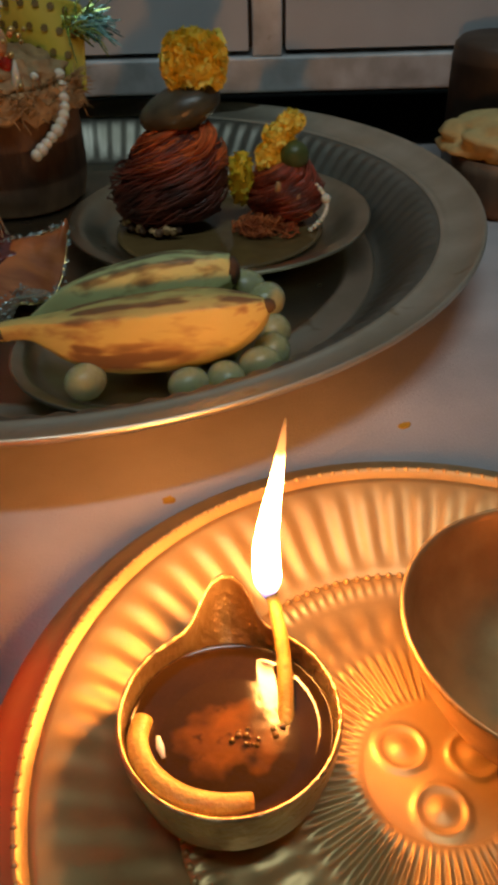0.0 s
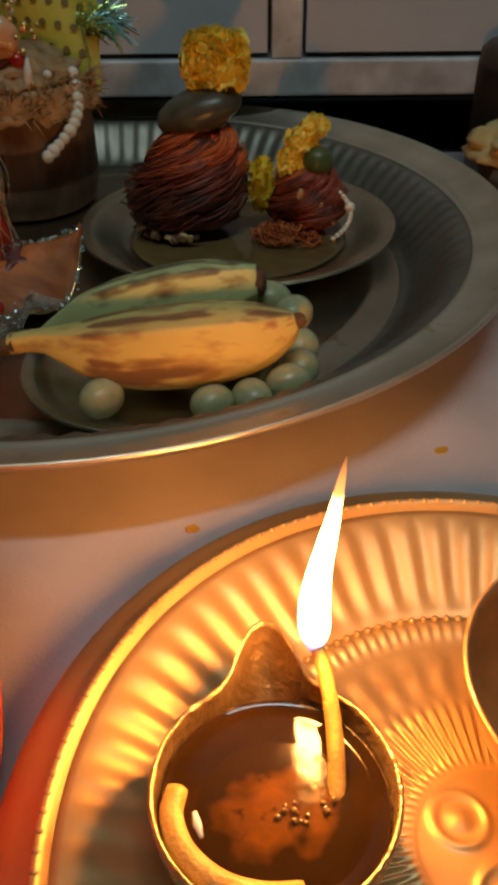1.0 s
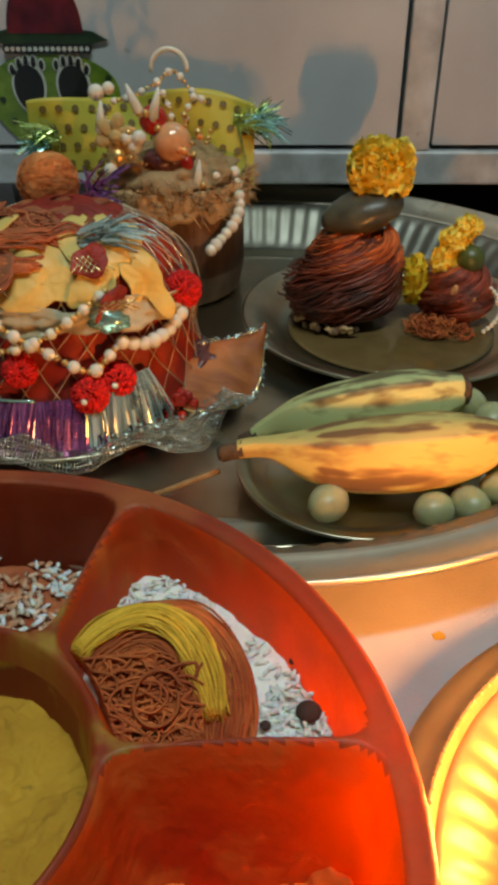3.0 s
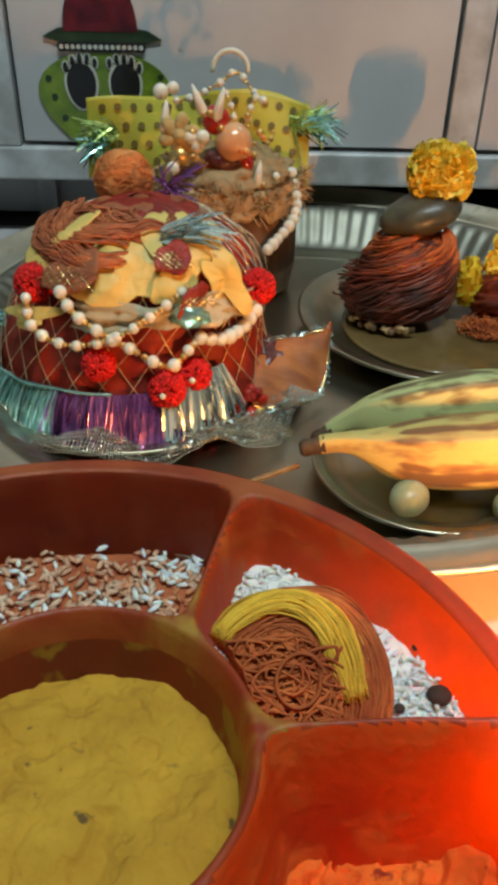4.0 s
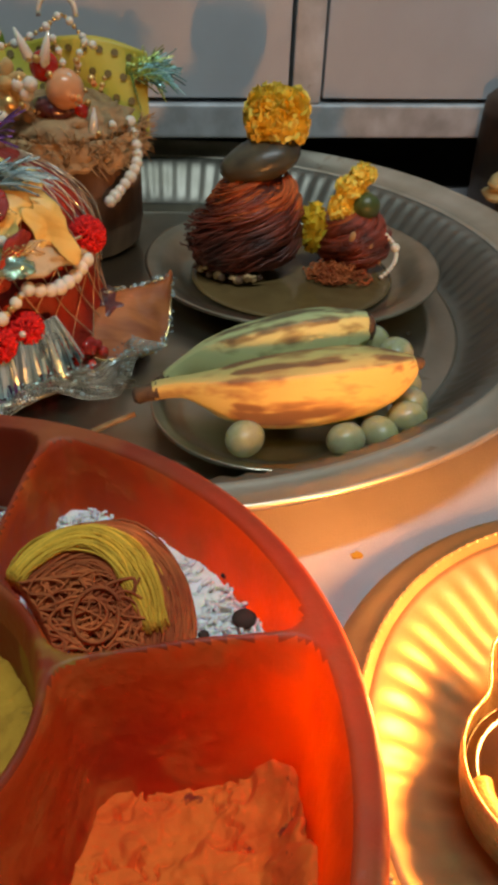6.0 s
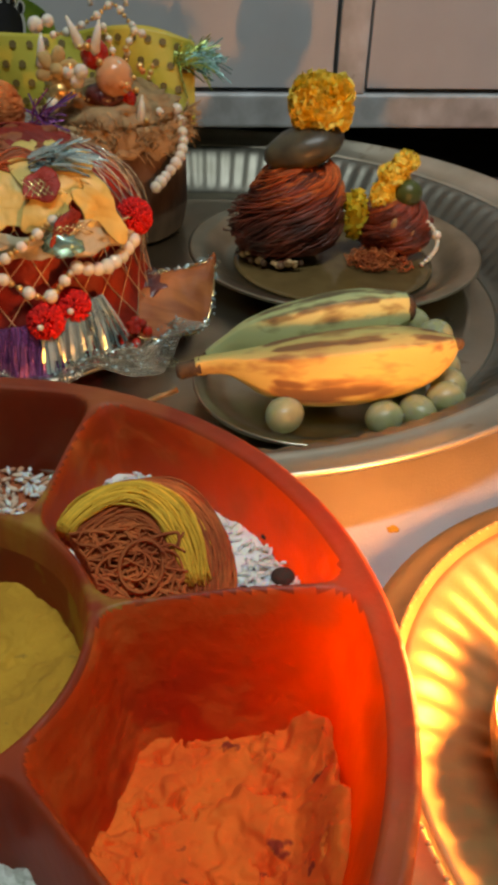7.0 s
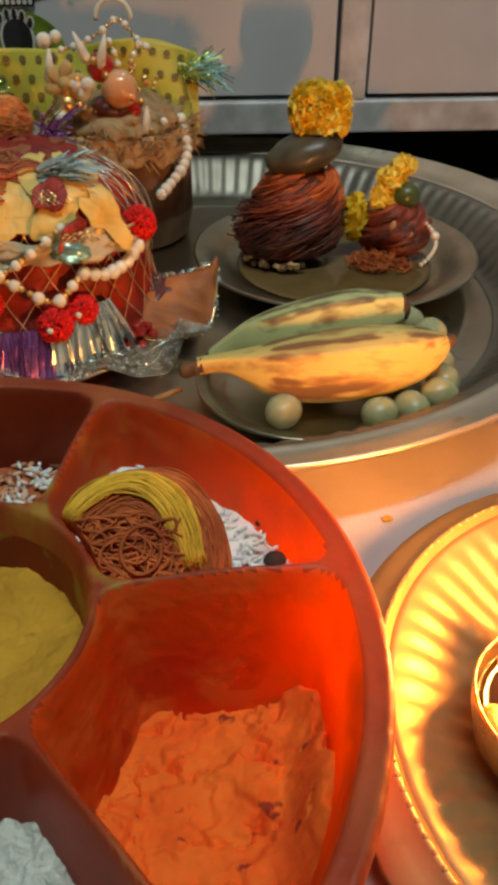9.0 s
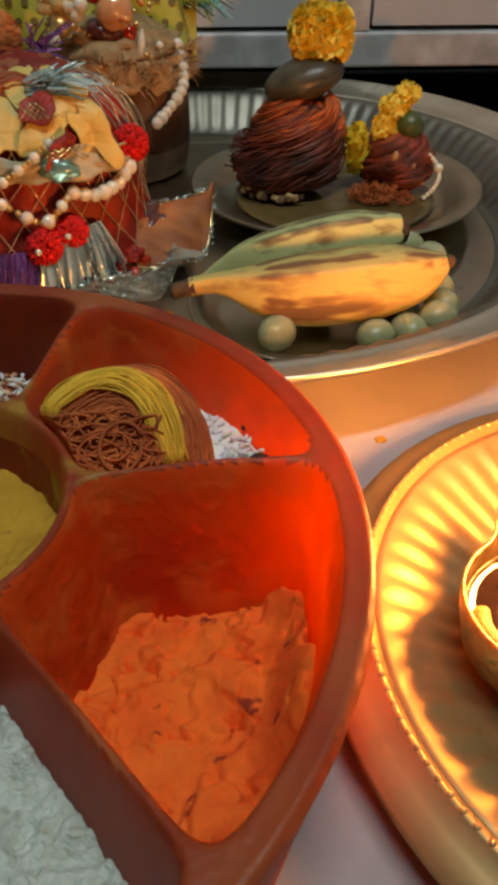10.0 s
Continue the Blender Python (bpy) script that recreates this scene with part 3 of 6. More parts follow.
def build_fruit():
    build_small_plate("fruit_plate", "small dull steel plate under bananas and grapes", (-0.056, 0.306, 0.0), 0.0535, 0.0140, 0.0078, STEEL_DULL)
    banana("banana", "ripe yellow banana with brown bruises, lying on grapes", [(-0.1075, 0.290, 0.0298, 0.0042), (-0.1017, 0.290, 0.0310, 0.0043), (-0.0936, 0.289, 0.0318, 0.0052), (-0.0844, 0.288, 0.0306, 0.0085), (-0.0752, 0.288, 0.0286, 0.0124), (-0.0614, 0.288, 0.0277, 0.0155), (-0.0431, 0.288, 0.0287, 0.0168), (-0.0249, 0.288, 0.0312, 0.0161), (-0.0116, 0.288, 0.0341, 0.0133), (-0.0030, 0.288, 0.0374, 0.0092), (0.0022, 0.288, 0.0400, 0.0048), (0.0034, 0.288, 0.0405, 0.0034)],
           BANANA, 0.9, 3.0, [(0.34, 0.95, 1.30, 0.17, 0.62), (0.30, 1.0, 2.05, 0.22, 0.60), (0.36, 0.60, -0.10, 0.34, 0.70), (0.30, 0.45, 0.75, 0.30, 0.30), (0.80, 0.97, 0.9, 0.6, 0.28)])
    banana("banana", "greenish banana with dark streaks behind the ripe one", [(-0.1010, 0.3175, 0.0190, 0.0040), (-0.0925, 0.3175, 0.0250, 0.0050), (-0.0825, 0.3170, 0.0287, 0.0090), (-0.0702, 0.3160, 0.0313, 0.0124), (-0.0555, 0.3155, 0.0344, 0.0140), (-0.0411, 0.3155, 0.0375, 0.0142), (-0.0267, 0.3160, 0.0396, 0.0130), (-0.0184, 0.3165, 0.0418, 0.0102), (-0.0129, 0.3170, 0.0428, 0.0080), (-0.0112, 0.3170, 0.0430, 0.0068)],
           BANANA_GREEN, 0.5, 11.0, [(0.22, 0.93, 1.75, 0.22, 0.55), (0.25, 0.70, 1.05, 0.16, 0.50), (0.45, 0.55, 0.7, 0.5, 0.25), (0.30, 1.0, 2.3, 0.3, 0.45)])
    for x, y, z, r in ((-0.0708, 0.2720, 0.0166, 0.0080), (-0.0285, 0.2690, 0.0160, 0.0075), (-0.0135, 0.2720, 0.0163, 0.0078), (0.0005, 0.2800, 0.0182, 0.0078), (0.0055, 0.2925, 0.0172, 0.0080),
                       (0.0035, 0.3160, 0.0290, 0.0082), (-0.0065, 0.3270, 0.0300, 0.0085), (0.0060, 0.3060, 0.0190, 0.0082), (-0.0010, 0.3240, 0.0165, 0.0085), (-0.0500, 0.3060, 0.0150, 0.0085), (-0.0200, 0.3120, 0.0150, 0.0085)):
        bm = bmesh.new()
        bmesh.ops.create_uvsphere(bm, u_segments=24, v_segments=14, radius=1.0)
        bm.transform(Matrix.Rotation(rng.uniform(0, 3), 4, "Z") @ Matrix.Diagonal((r * 1.16, r, r * 0.94, 1)))
        g = part("grape", bm, GRAPE)
        g.location = (x, y, z)
        tagged(g, "pale green grape beside the bananas", "grape", "grapes by the bananas")
    # This thin rod stands in for the front rim edge of the bundle plate.
    sv, sf = [], []
    tube(sv, sf, [(0, 0, 0), (0.012, 0.003, 0.003), (0.024, 0.0055, 0.007), (0.034, 0.0075, 0.010)], [0.0012, 0.0013, 0.0013, 0.0012], 8)
    rim_rod = make("twig", sv, sf, RIM_ROD)
    rim_rod.location = (-0.150, 0.2860, 0.0065)
    tagged(rim_rod, "thin pale brown rod standing in for the bundle plate's rim", "twig")


def strands(verts, faces, c, size, count, r, lo=-0.8, hi=0.85, tilt=0.35, arc=1.0, seed=1, pts=34, lean=0.0):
    """Loops of thread wound round an upright rounded body."""
    g = random.Random(seed)
    for k in range(count):
        h = lo + (hi - lo) * (k + g.random()) / count
        a0 = g.uniform(0, 6.28)
        t1, t2 = g.uniform(-tilt, tilt), g.uniform(-tilt, tilt)
        span = 2 * math.pi * (arc if g.random() < 0.7 else g.uniform(0.4, arc))
        puff = 1 + g.uniform(-0.03, 0.09)
        line = []
        for i in range(pts):
            a = a0 + span * i / (pts - 1)
            z = max(-0.97, min(0.97, h + 0.5 * t1 * math.cos(a) + 0.5 * t2 * math.sin(a) + 0.04 * math.sin(3 * a + k)))
            q = math.sqrt(1 - z * z) ** 0.75 * puff * (1 + 0.03 * math.sin(5 * a + 2 * k))
            line.append((c[0] + size[0] * q * math.cos(a) + lean * z, c[1] + size[1] * q * math.sin(a), c[2] + size[2] * z))
        tube(verts, faces, line, r * g.uniform(0.7, 1.3), 5)


def swathe(parent, c, size, clumps, per, material, label, seed, lo=-0.85, hi=0.6, lean=0.0, width=0.10):
    """Matted locks of fine thread wound aslant, rising round the body; it narrows upwards."""
    g = random.Random(seed)
    v, f = [], []
    for k in range(clumps):
        z0, start, span = g.uniform(lo, hi), g.uniform(-4.2, -2.2), g.uniform(1.4, 3.0)
        rise, puff, wave, wide = g.uniform(0.10, 1.05), g.uniform(0.88, 1.20), g.uniform(0, 6.28), width * g.uniform(0.6, 1.4)
        for s in range(per):
            t = g.uniform(0, 2 * math.pi)
            dz, dp, da = wide * math.cos(t), 0.45 * wide * math.sin(t), g.uniform(-0.25, 0.25)
            stray = g.gauss(0, 0.02) if g.random() < 0.85 else g.gauss(0, 0.10)
            row = []
            for i in range(20):
                q = i / 19
                pinch = 0.45 + 0.55 * math.sin(math.pi * min(1.0, 0.12 + q))
                z = max(-0.95, min(0.96, z0 + rise * q + dz * pinch + stray + 0.16 * math.sin(4.5 * q + wave) + 0.02 * math.sin(17 * q + s)))
                a = start + da + span * q
                w = math.sqrt(1 - z * z) ** 0.55 * (puff + dp * pinch + 0.09 * math.sin(7 * q + wave)) * (1 - 0.20 * z)
                row.append((c[0] + size[0] * w * math.cos(a) + lean * z, c[1] + size[1] * w * math.sin(a), c[2] + size[2] * z))
            tube(v, f, row, g.uniform(0.00026, 0.00060), 4)
    return make("hank", v, f, material, parent, label)


def flower(name, label, at, size, material, count=170, petal=0.0075, seed=3, square=0.0):
    """A full pompom blossom: many small ruffled petals round a heart."""
    g = random.Random(seed)
    holder = thing(name, label, "flower", at)
    lump("heart", (0, 0, 0), [s * 0.84 for s in size], material, holder, rough=0.1, seg=3)
    verts, faces = [], []
    for k in range(count):
        z = 1 - 2 * (k + 0.5) / count
        a = k * 2.39996 + g.uniform(-0.2, 0.2)
        q = math.sqrt(1 - z * z)
        d = Vector((q * math.cos(a), q * math.sin(a), z))
        if square:
            m = max(abs(d.x), abs(d.y), abs(d.z))
            d = d * (1 - square) + d / m * 0.82 * square
        root = Vector((d.x * size[0], d.y * size[1], d.z * size[2])) * 0.70
        out = (Vector((d.x * size[0], d.y * size[1], d.z * size[2])) * g.uniform(0.92, 1.08)) - root
        along = out.normalized()
        side = along.orthogonal().normalized()
        side = Matrix.Rotation(g.uniform(0, 6.28), 3, along) @ side
        nor = along.cross(side)
        b = len(verts)
        w = petal * g.uniform(0.75, 1.2)
        for i, (f, ww) in enumerate(((0.0, 0.35), (0.6, 0.9), (1.0, 0.85))):
            for s in (-1, -0.33, 0.33, 1):
                ruffle = petal * 0.22 * math.sin(s * 4 + k) * f
                verts.append(root + out * (f - 0.12 * abs(s) * f) + side * (s * 0.5 * w * ww) + nor * (ruffle + 0.25 * petal * f * f))
        for i in range(2):
            for j in range(3):
                q0 = b + i * 4 + j
                faces.append((q0, q0 + 1, q0 + 5, q0 + 4))
    make("petals", verts, faces, material, holder)
    return holder


def build_offerings():
    """The two thread-wound pieces on their oily plate."""
    build_small_plate("offering_plate", "round dull steel plate with oily water, standing in the thali", (-0.022, 0.455, 0.0), 0.0886, 0.0175, 0.0060, STEEL_DULL)
    v, f = lathe_data([(0, 0.0082), (0.03, 0.0082), (0.0585, 0.0082), (0.0612, 0.0078)], 64, None, 0.0006)
    oil = make("oily_water", v, f, PLATE_WATER)
    oil.location = (-0.022, 0.455, 0.0)
    tagged(oil, "dark oily water pooled in the plate", "water")
    big = thing("wound_stone", "dark stone wound with oiled red thread", "ritual stone", (-0.047, 0.468, 0.0082))
    lump("stone", (0.002, 0.002, 0.0290), (0.0265, 0.0250, 0.0295), STONE, big, "dark oiled egg-shaped stone", rough=0.06)
    cap = lump("stone_cap", (0, 0, 0), (0.0245, 0.0195, 0.0118), STONE, big, "dark glossy tilted stone on top", rough=0.05)
    cap.location, cap.rotation_euler = (0.0055, 0.0010, 0.0640), (0, -0.33, 0)
    swathe(big, (0.0, 0.0, 0.0270), (0.0278, 0.0262, 0.0285), 34, 26, THREAD_DARK, "oiled dark red thread hank", 51, -0.9, 0.45, 0.004, 0.15)
    swathe(big, (0.0, 0.0, 0.0270), (0.0284, 0.0268, 0.0285), 10, 12, THREAD_DARK, "loose dark thread", 57, -0.8, 0.2, 0.004, 0.30)
    swathe(big, (0.001, 0.0, 0.0280), (0.0283, 0.0266, 0.0300), 9, 24, THREAD_RED, "brighter red thread hank", 52, 0.15, 0.55, 0.006, 0.09)
    g = random.Random(29)
    for k in range(13):
        a = -2.75 + 1.25 * k / 12
        lump("crumb", (0.0335 * math.cos(a) + g.uniform(-0.002, 0.002), 0.0325 * math.sin(a), 0.0022 + g.uniform(0, 0.0045)), [g.uniform(0.0016, 0.0030)] * 3, STRAW if k % 3 else CLAY, big, "soaked pale crumb" if k == 0 else "", rough=0.3, freq=500, seg=2, seed=k)
    flower("marigold", "orange-yellow marigold blossom resting on the wound stone", (-0.0325, 0.474, 0.0950), (0.0200, 0.0190, 0.0170), PETAL, 360, 0.0080, 3, 0.42)
    small = thing("wound_nut", "small betel nut wound with red thread and a pearl string", "ritual nut", (0.0185, 0.470, 0.0082))
    lump("nut", (0, 0, 0.018), (0.016, 0.016, 0.018), STONE, small, rough=0.05)
    swathe(small, (0, 0, 0.0175), (0.0195, 0.0185, 0.0180), 34, 20, THREAD_DARK, "dark thread hank", 53, -0.9, 0.6, 0.0, 0.13)
    swathe(small, (0, 0, 0.0175), (0.0200, 0.0190, 0.0180), 5, 16, THREAD_RED, "red thread hank", 54, -0.4, 0.6, 0.0, 0.13)
    for k, (x, y, z) in enumerate(((0.004, -0.0205, 0.016), (-0.006, -0.0200, 0.023), (0.012, -0.0185, 0.010))):
        chip = lump("bark_chip", (0, 0, 0), (0.0018, 0.0016, 0.0055), STRAW, small, "pale bark chip" if k == 0 else "", rough=0.3, freq=300, seg=2, seed=k)
        chip.location, chip.rotation_euler = (x, y, z), (0.3, 0.5 - 0.4 * k, 0)
    v, f = [], []
    g = random.Random(19)
    for k in range(170):
        q, a = 0.015 * math.sqrt(g.random()), g.uniform(0, 6.28)
        cx, cy, r1 = -0.014 + q * math.cos(a), -0.024 + 0.8 * q * math.sin(a), g.uniform(0.003, 0.009)
        t0, sp, z0 = g.uniform(0, 6.28), g.uniform(1.0, 4.0), 0.0012 + 0.0085 * g.random() * (1 - q / 0.0155)
        tube(v, f, [(cx + r1 * math.cos(t0 + sp * i / 11), cy + r1 * math.sin(t0 + sp * i / 11), z0 + 0.0012 * math.sin(i + k) + 0.0012) for i in range(12)], g.uniform(0.0003, 0.0005), 4)
    make("tangle", v, f, THREAD_RED, small, "loose orange-red thread end")
    bead = None
    for k in range(15):
        a = -0.9 + 1.7 * k / 14
        p = (0.0215 * math.cos(a * 1.1) + 0.001, -0.020 + 0.010 * math.sin(a), 0.0015 + 0.0225 * (k / 14))
        if bead is None:
            bm = bmesh.new()
            bmesh.ops.create_uvsphere(bm, u_segments=12, v_segments=8, radius=1)
            bead = part("pearl", bm, PEARL, small)
        else:
            bead = bead.copy()
            scene.collection.objects.link(bead)
        bead.location = p
        s = 0.0030 if k == 9 else 0.0015
        bead.scale = (s, s, s)
    flower("small_marigold", "small yellow marigold resting on the wound nut", (0.0085, 0.4660, 0.0445), (0.0085, 0.0080, 0.0105), PETAL, 70, 0.0070, 8)
    flower("small_marigold", "small yellow marigold leaning on the lime", (0.0140, 0.4690, 0.0550), (0.0098, 0.0088, 0.0085), PETAL, 70, 0.0070, 9)
    flower("small_marigold", "small yellow marigold at the top of the heap", (0.0205, 0.4720, 0.0625), (0.0085, 0.0080, 0.0060), PETAL, 60, 0.0070, 10)
    flower("small_marigold", "lemon-yellow marigold tucked between stone and nut", (-0.0085, 0.4640, 0.0330), (0.0080, 0.0080, 0.0160), PETAL_LEMON, 70, 0.0060, 11)
    lump("lime", (0, 0, 0), (0.0085, 0.0085, 0.0085), mat("green_lime_skin", (0.08, 0.11, 0.03), rough=0.35), rough=0.04).location = (0.0225, 0.4640, 0.0455)
    tagged(bpy.data.objects["lime"], "small dark green lime on the wound nut", "lime")


build_room()
build_table()
build_cabinet()
build_sticker()
build_thali()
build_fruit()
build_offerings()


# ---- the brass plate with the lamp ----
PLATE = (0.0427, 0.1085, 0.0)


def build_lamp_plate():
    prof = [(0, 0.0040), (0.006, 0.0039), (0.010, 0.0037), (0.014, 0.0036), (0.020, 0.0036), (0.028, 0.0034), (0.036, 0.0033), (0.044, 0.0032), (0.054, 0.0032), (0.058, 0.0032), (0.060, 0.0040), (0.062, 0.0048), (0.064, 0.0046), (0.066, 0.0040)]
    prof += [(0.067 + 0.031 * k / 14, 0.0042 + 0.0130 * smooth_step(-2, 15, k)) for k in range(15)]
    prof += [(0.0990, 0.0182), (0.1000, 0.0192), (0.1008, 0.0196), (0.1016, 0.0190), (0.1030, 0.0178), (0.1060, 0.0166), (0.1095, 0.0150), (0.1118, 0.0134), (0.1124, 0.0126), (0.1122, 0.0120)]

    def pressed(r, a, z):
        w = smooth_step(0.067, 0.074, r) * (1 - smooth_step(0.090, 0.097, r))
        z += 0.00045 * w * math.cos(60 * a)
        rays = smooth_step(0.021, 0.025, r) * (1 - smooth_step(0.034, 0.038, r))
        z += 0.0006 * rays * math.cos(72 * a)
        beads = math.exp(-((r - 0.062) / 0.0016) ** 2)
        z += 0.0006 * beads * math.cos(120 * a)
        leafy = smooth_step(0.040, 0.043, r) * (1 - smooth_step(0.052, 0.055, r))
        z += 0.0007 * leafy * math.sin(24 * a + 300 * r) * math.cos(16 * a - 220 * r)
        x, y = r * math.cos(a), r * math.sin(a)
        for t in (0.4, 2.5, 4.6):
            q = math.hypot(x - 0.0105 * math.cos(t), y - 0.0105 * math.sin(t))
            z += 0.0007 * math.exp(-((q - 0.0062) / 0.0011) ** 2) + 0.0009 * math.exp(-(q / 0.0026) ** 2)
        ring = math.exp(-((r - 0.0205) / 0.0007) ** 2)
        return z + 0.0007 * ring
    fine = []
    for (r0, z0), (r1, z1) in zip(prof, prof[1:]):
        steps = max(1, int((r1 - r0) / (0.0008 if r1 < 0.022 else 0.0018)))
        fine += [(r0 + (r1 - r0) * k / steps, z0 + (z1 - z0) * k / steps) for k in range(steps)]
    fine.append(prof[-1])
    ob = thing("lamp_plate", "shiny brass plate with fluted wall, under an oil lamp", "plate", PLATE)
    cut1 = max(i for i, q in enumerate(fine) if q[0] < 0.0665)
    cut2 = max(i for i, q in enumerate(fine) if q[0] < 0.0985)
    for name, rows, label in (("base", fine[:cut1 + 1], "base with pressed rays and scrolls"), ("fluted_wall", fine[cut1:cut2 + 1], "fluted wall"), ("rim", fine[cut2:], "raised sloping rim")):
        v, f = lathe_data(rows, 624, pressed, 0.0010)
        make(name, v, f, BRASS, ob, label)
    bead = None
    for k in range(150):
        a = 2 * math.pi * k / 150
        if bead is None:
            bm = bmesh.new()
            bmesh.ops.create_icosphere(bm, subdivisions=1, radius=0.0011)
            bead = part("rim_bead", bm, BRASS, ob)
        else:
            bead = bead.copy()
            scene.collection.objects.link(bead)
        bead.location = (0.1006 * math.cos(a), 0.1006 * math.sin(a), 0.0190)
    for k in range(120):
        a = 2 * math.pi * k / 120
        bead = bead.copy()
        scene.collection.objects.link(bead)
        bead.location = (0.0650 * math.cos(a), 0.0650 * math.sin(a), 0.0048)


def build_oil_lamp():
    c = (-0.0085, 0.1080, 0.0036)
    lamp = thing("oil_lamp", "small brass oil lamp with a spout, lit, full of oil", "oil lamp", c)
    seg = 96
    prof = [(0.0, 0.0030), (0.010, 0.0032), (0.018, 0.0060), (0.0225, 0.0120), (0.0243, 0.0200), (0.0248, 0.0262), (0.0251, 0.0272), (0.0258, 0.0272), (0.0260, 0.0262), (0.0254, 0.0190), (0.0235, 0.0100), (0.0180, 0.0035), (0.0110, 0.0002), (0.0, 0.0)]
    verts, faces = [], []
    for r, z in prof:
        for k in range(seg):
            a = 2 * math.pi * k / seg
            d = math.atan2(math.sin(a - 1.62), math.cos(a - 1.62))
            pull = math.exp(-(d / 0.24) ** 2) * 0.0150 * smooth_step(0.012, 0.024, r) * smooth_step(0.004, 0.024, z)
            verts.append(((r + pull) * math.cos(a), (r + pull) * math.sin(a), z + pull * 0.16))
    for j in range(len(prof) - 1):
        for k in range(seg):
            k2 = (k + 1) % seg
            faces.append((j * seg + k, j * seg + k2, (j + 1) * seg + k2, (j + 1) * seg + k))
    make("bowl", verts, faces, DIYA_BRASS, lamp, "hammered dark brass bowl with a pulled spout")
    ov, of = lathe_data([(0, 0.0205), (0.010, 0.0205), (0.020, 0.0205), (0.0236, 0.0207), (0.0240, 0.0211)], 64, None, 0.0004)
    make("oil", ov, of, OIL, lamp, "dark amber oil")
    pv, pf, faded, m = [], [], [], 70
    for j in range(m + 1):
        r = 0.0165 * j / m
        for i in range(96):
            t = 2 * math.pi * i / 96
            x, y = r * math.cos(t), r * math.sin(t) - 0.0030
            q = Vector((x * 130, y * 130, 4))
            hump = 1.05 - ((x + 0.001) / 0.0135) ** 2 - ((y + 0.0035) / 0.0105) ** 2 + 0.75 * noise.fractal(q, 1.0, 2.0, 3)
            pv.append((x, y, 0.02062 + 0.00002 * noise.noise(q * 2)))
            faded.append(1 - max(0.0, min(1.0, hump)))
    for j in range(m):
        for i in range(96):
            i2 = (i + 1) % 96
            pf.append((j * 96 + i, j * 96 + i2, (j + 1) * 96 + i2, (j + 1) * 96 + i))
    paste = make("sediment", pv, pf, PASTE, lamp, "orange-brown paste sunk in the oil")
    paste.data.attributes.new("bruise", "FLOAT", "POINT").data.foreach_set("value", faded)
    g = random.Random(83)
    for k in range(15):
        r = g.uniform(0.0004, 0.0009)
        x, y = (0.0035 + g.gauss(0, 0.0022), -0.0040 + g.gauss(0, 0.0016)) if k < 11 else (0.0115 + g.gauss(0, 0.0012), -0.0010 + g.gauss(0, 0.0012))
        lump("bubble", (x, y, 0.0207 + 0.2 * r), (r, r, r * 0.8), BUBBLE, lamp, "bubble in the oil" if k == 0 else "", rough=0.0, seg=2)
    rv, rf = [], []
    tube(rv, rf, [(-0.0165, -0.0035, 0.0225), (-0.0158, -0.0060, 0.0225), (-0.0148, -0.0085, 0.0222)], [0.0005, 0.0009, 0.0004], 8)
    make("rice_grain", rv, rf, RICE, lamp, "white rice grain in the oil")
    wv, wf = [], []
    arc = [(-0.0205, 0.0015, 0.0222), (-0.0212, -0.0045, 0.0222), (-0.0180, -0.0118, 0.0220), (-0.0110, -0.0172, 0.0216), (-0.0030, -0.0190, 0.0210), (0.0050, -0.0180, 0.0196)]
    pts = spline(arc, 26)
    tube(wv, wf, pts, [0.0023 + 0.0004 * math.sin(math.pi * k / 25) for k in range(26)], 12)
    make("wick_tail", wv, wf, WICK, lamp, "yellow oily cotton wick lying in the oil")
    wv, wf = [], []
    up = spline([(0.0130, 0.0005, 0.0185), (0.0133, 0.0085, 0.0228), (0.0128, 0.0175, 0.0272), (0.0114, 0.0255, 0.0308), (0.0104, 0.0295, 0.0328)], 22)
    tube(wv, wf, up, [0.0021 - 0.0005 * k / 21 for k in range(22)], 12)
    make("wick", wv, wf, WICK, lamp, "upright yellow cotton wick")
    wv, wf = [], []
    tube(wv, wf, spline([(0.0105, 0.0293, 0.0327), (0.0101, 0.0305, 0.0345), (0.0099, 0.0312, 0.0362)], 6), [0.0015, 0.0015, 0.0014, 0.0012, 0.0009, 0.0006], 8)
    make("wick_tip", wv, wf, CHAR, lamp, "charred wick tip")
    fv, ff = [], []
    line = spline([(0.0098, 0.0308, 0.0315), (0.0094, 0.0312, 0.0385), (0.0092, 0.0316, 0.0465), (0.0100, 0.0322, 0.0560), (0.0120, 0.0330, 0.0690), (0.0140, 0.0338, 0.0850)], 18)
    prof = [0.0016, 0.0024, 0.0031, 0.0035, 0.0036, 0.0035, 0.0034, 0.0033, 0.0031, 0.0028, 0.0026, 0.0023, 0.0020, 0.0017, 0.0014, 0.0011, 0.0007, 0.0002]
    tube(fv, ff, line, prof, 14)
    make("flame", fv, ff, FLAME, lamp, "bright yellow-white flame")


def build_cup():
    prof = [(0, 0.0045), (0.014, 0.0045), (0.022, 0.0060), (0.031, 0.0140), (0.0365, 0.0250), (0.0388, 0.0340), (0.0392, 0.0365), (0.0400, 0.0368), (0.0404, 0.0362)]
    v, f = lathe_data(prof, 120, None, 0.0012)
    ob = make("bowl", v, f, COPPER)
    ob.location = (0.0735, 0.126, 0.0030)
    tagged(ob, "tarnished copper bowl standing in the brass plate", "bowl")


# ---- the red spice tray ----
TRAY = (-0.1829, 0.1076)
TOP, R_OUT, RING = 0.0650, 0.1120, 0.0425
HUB = (0.006, 0.013)
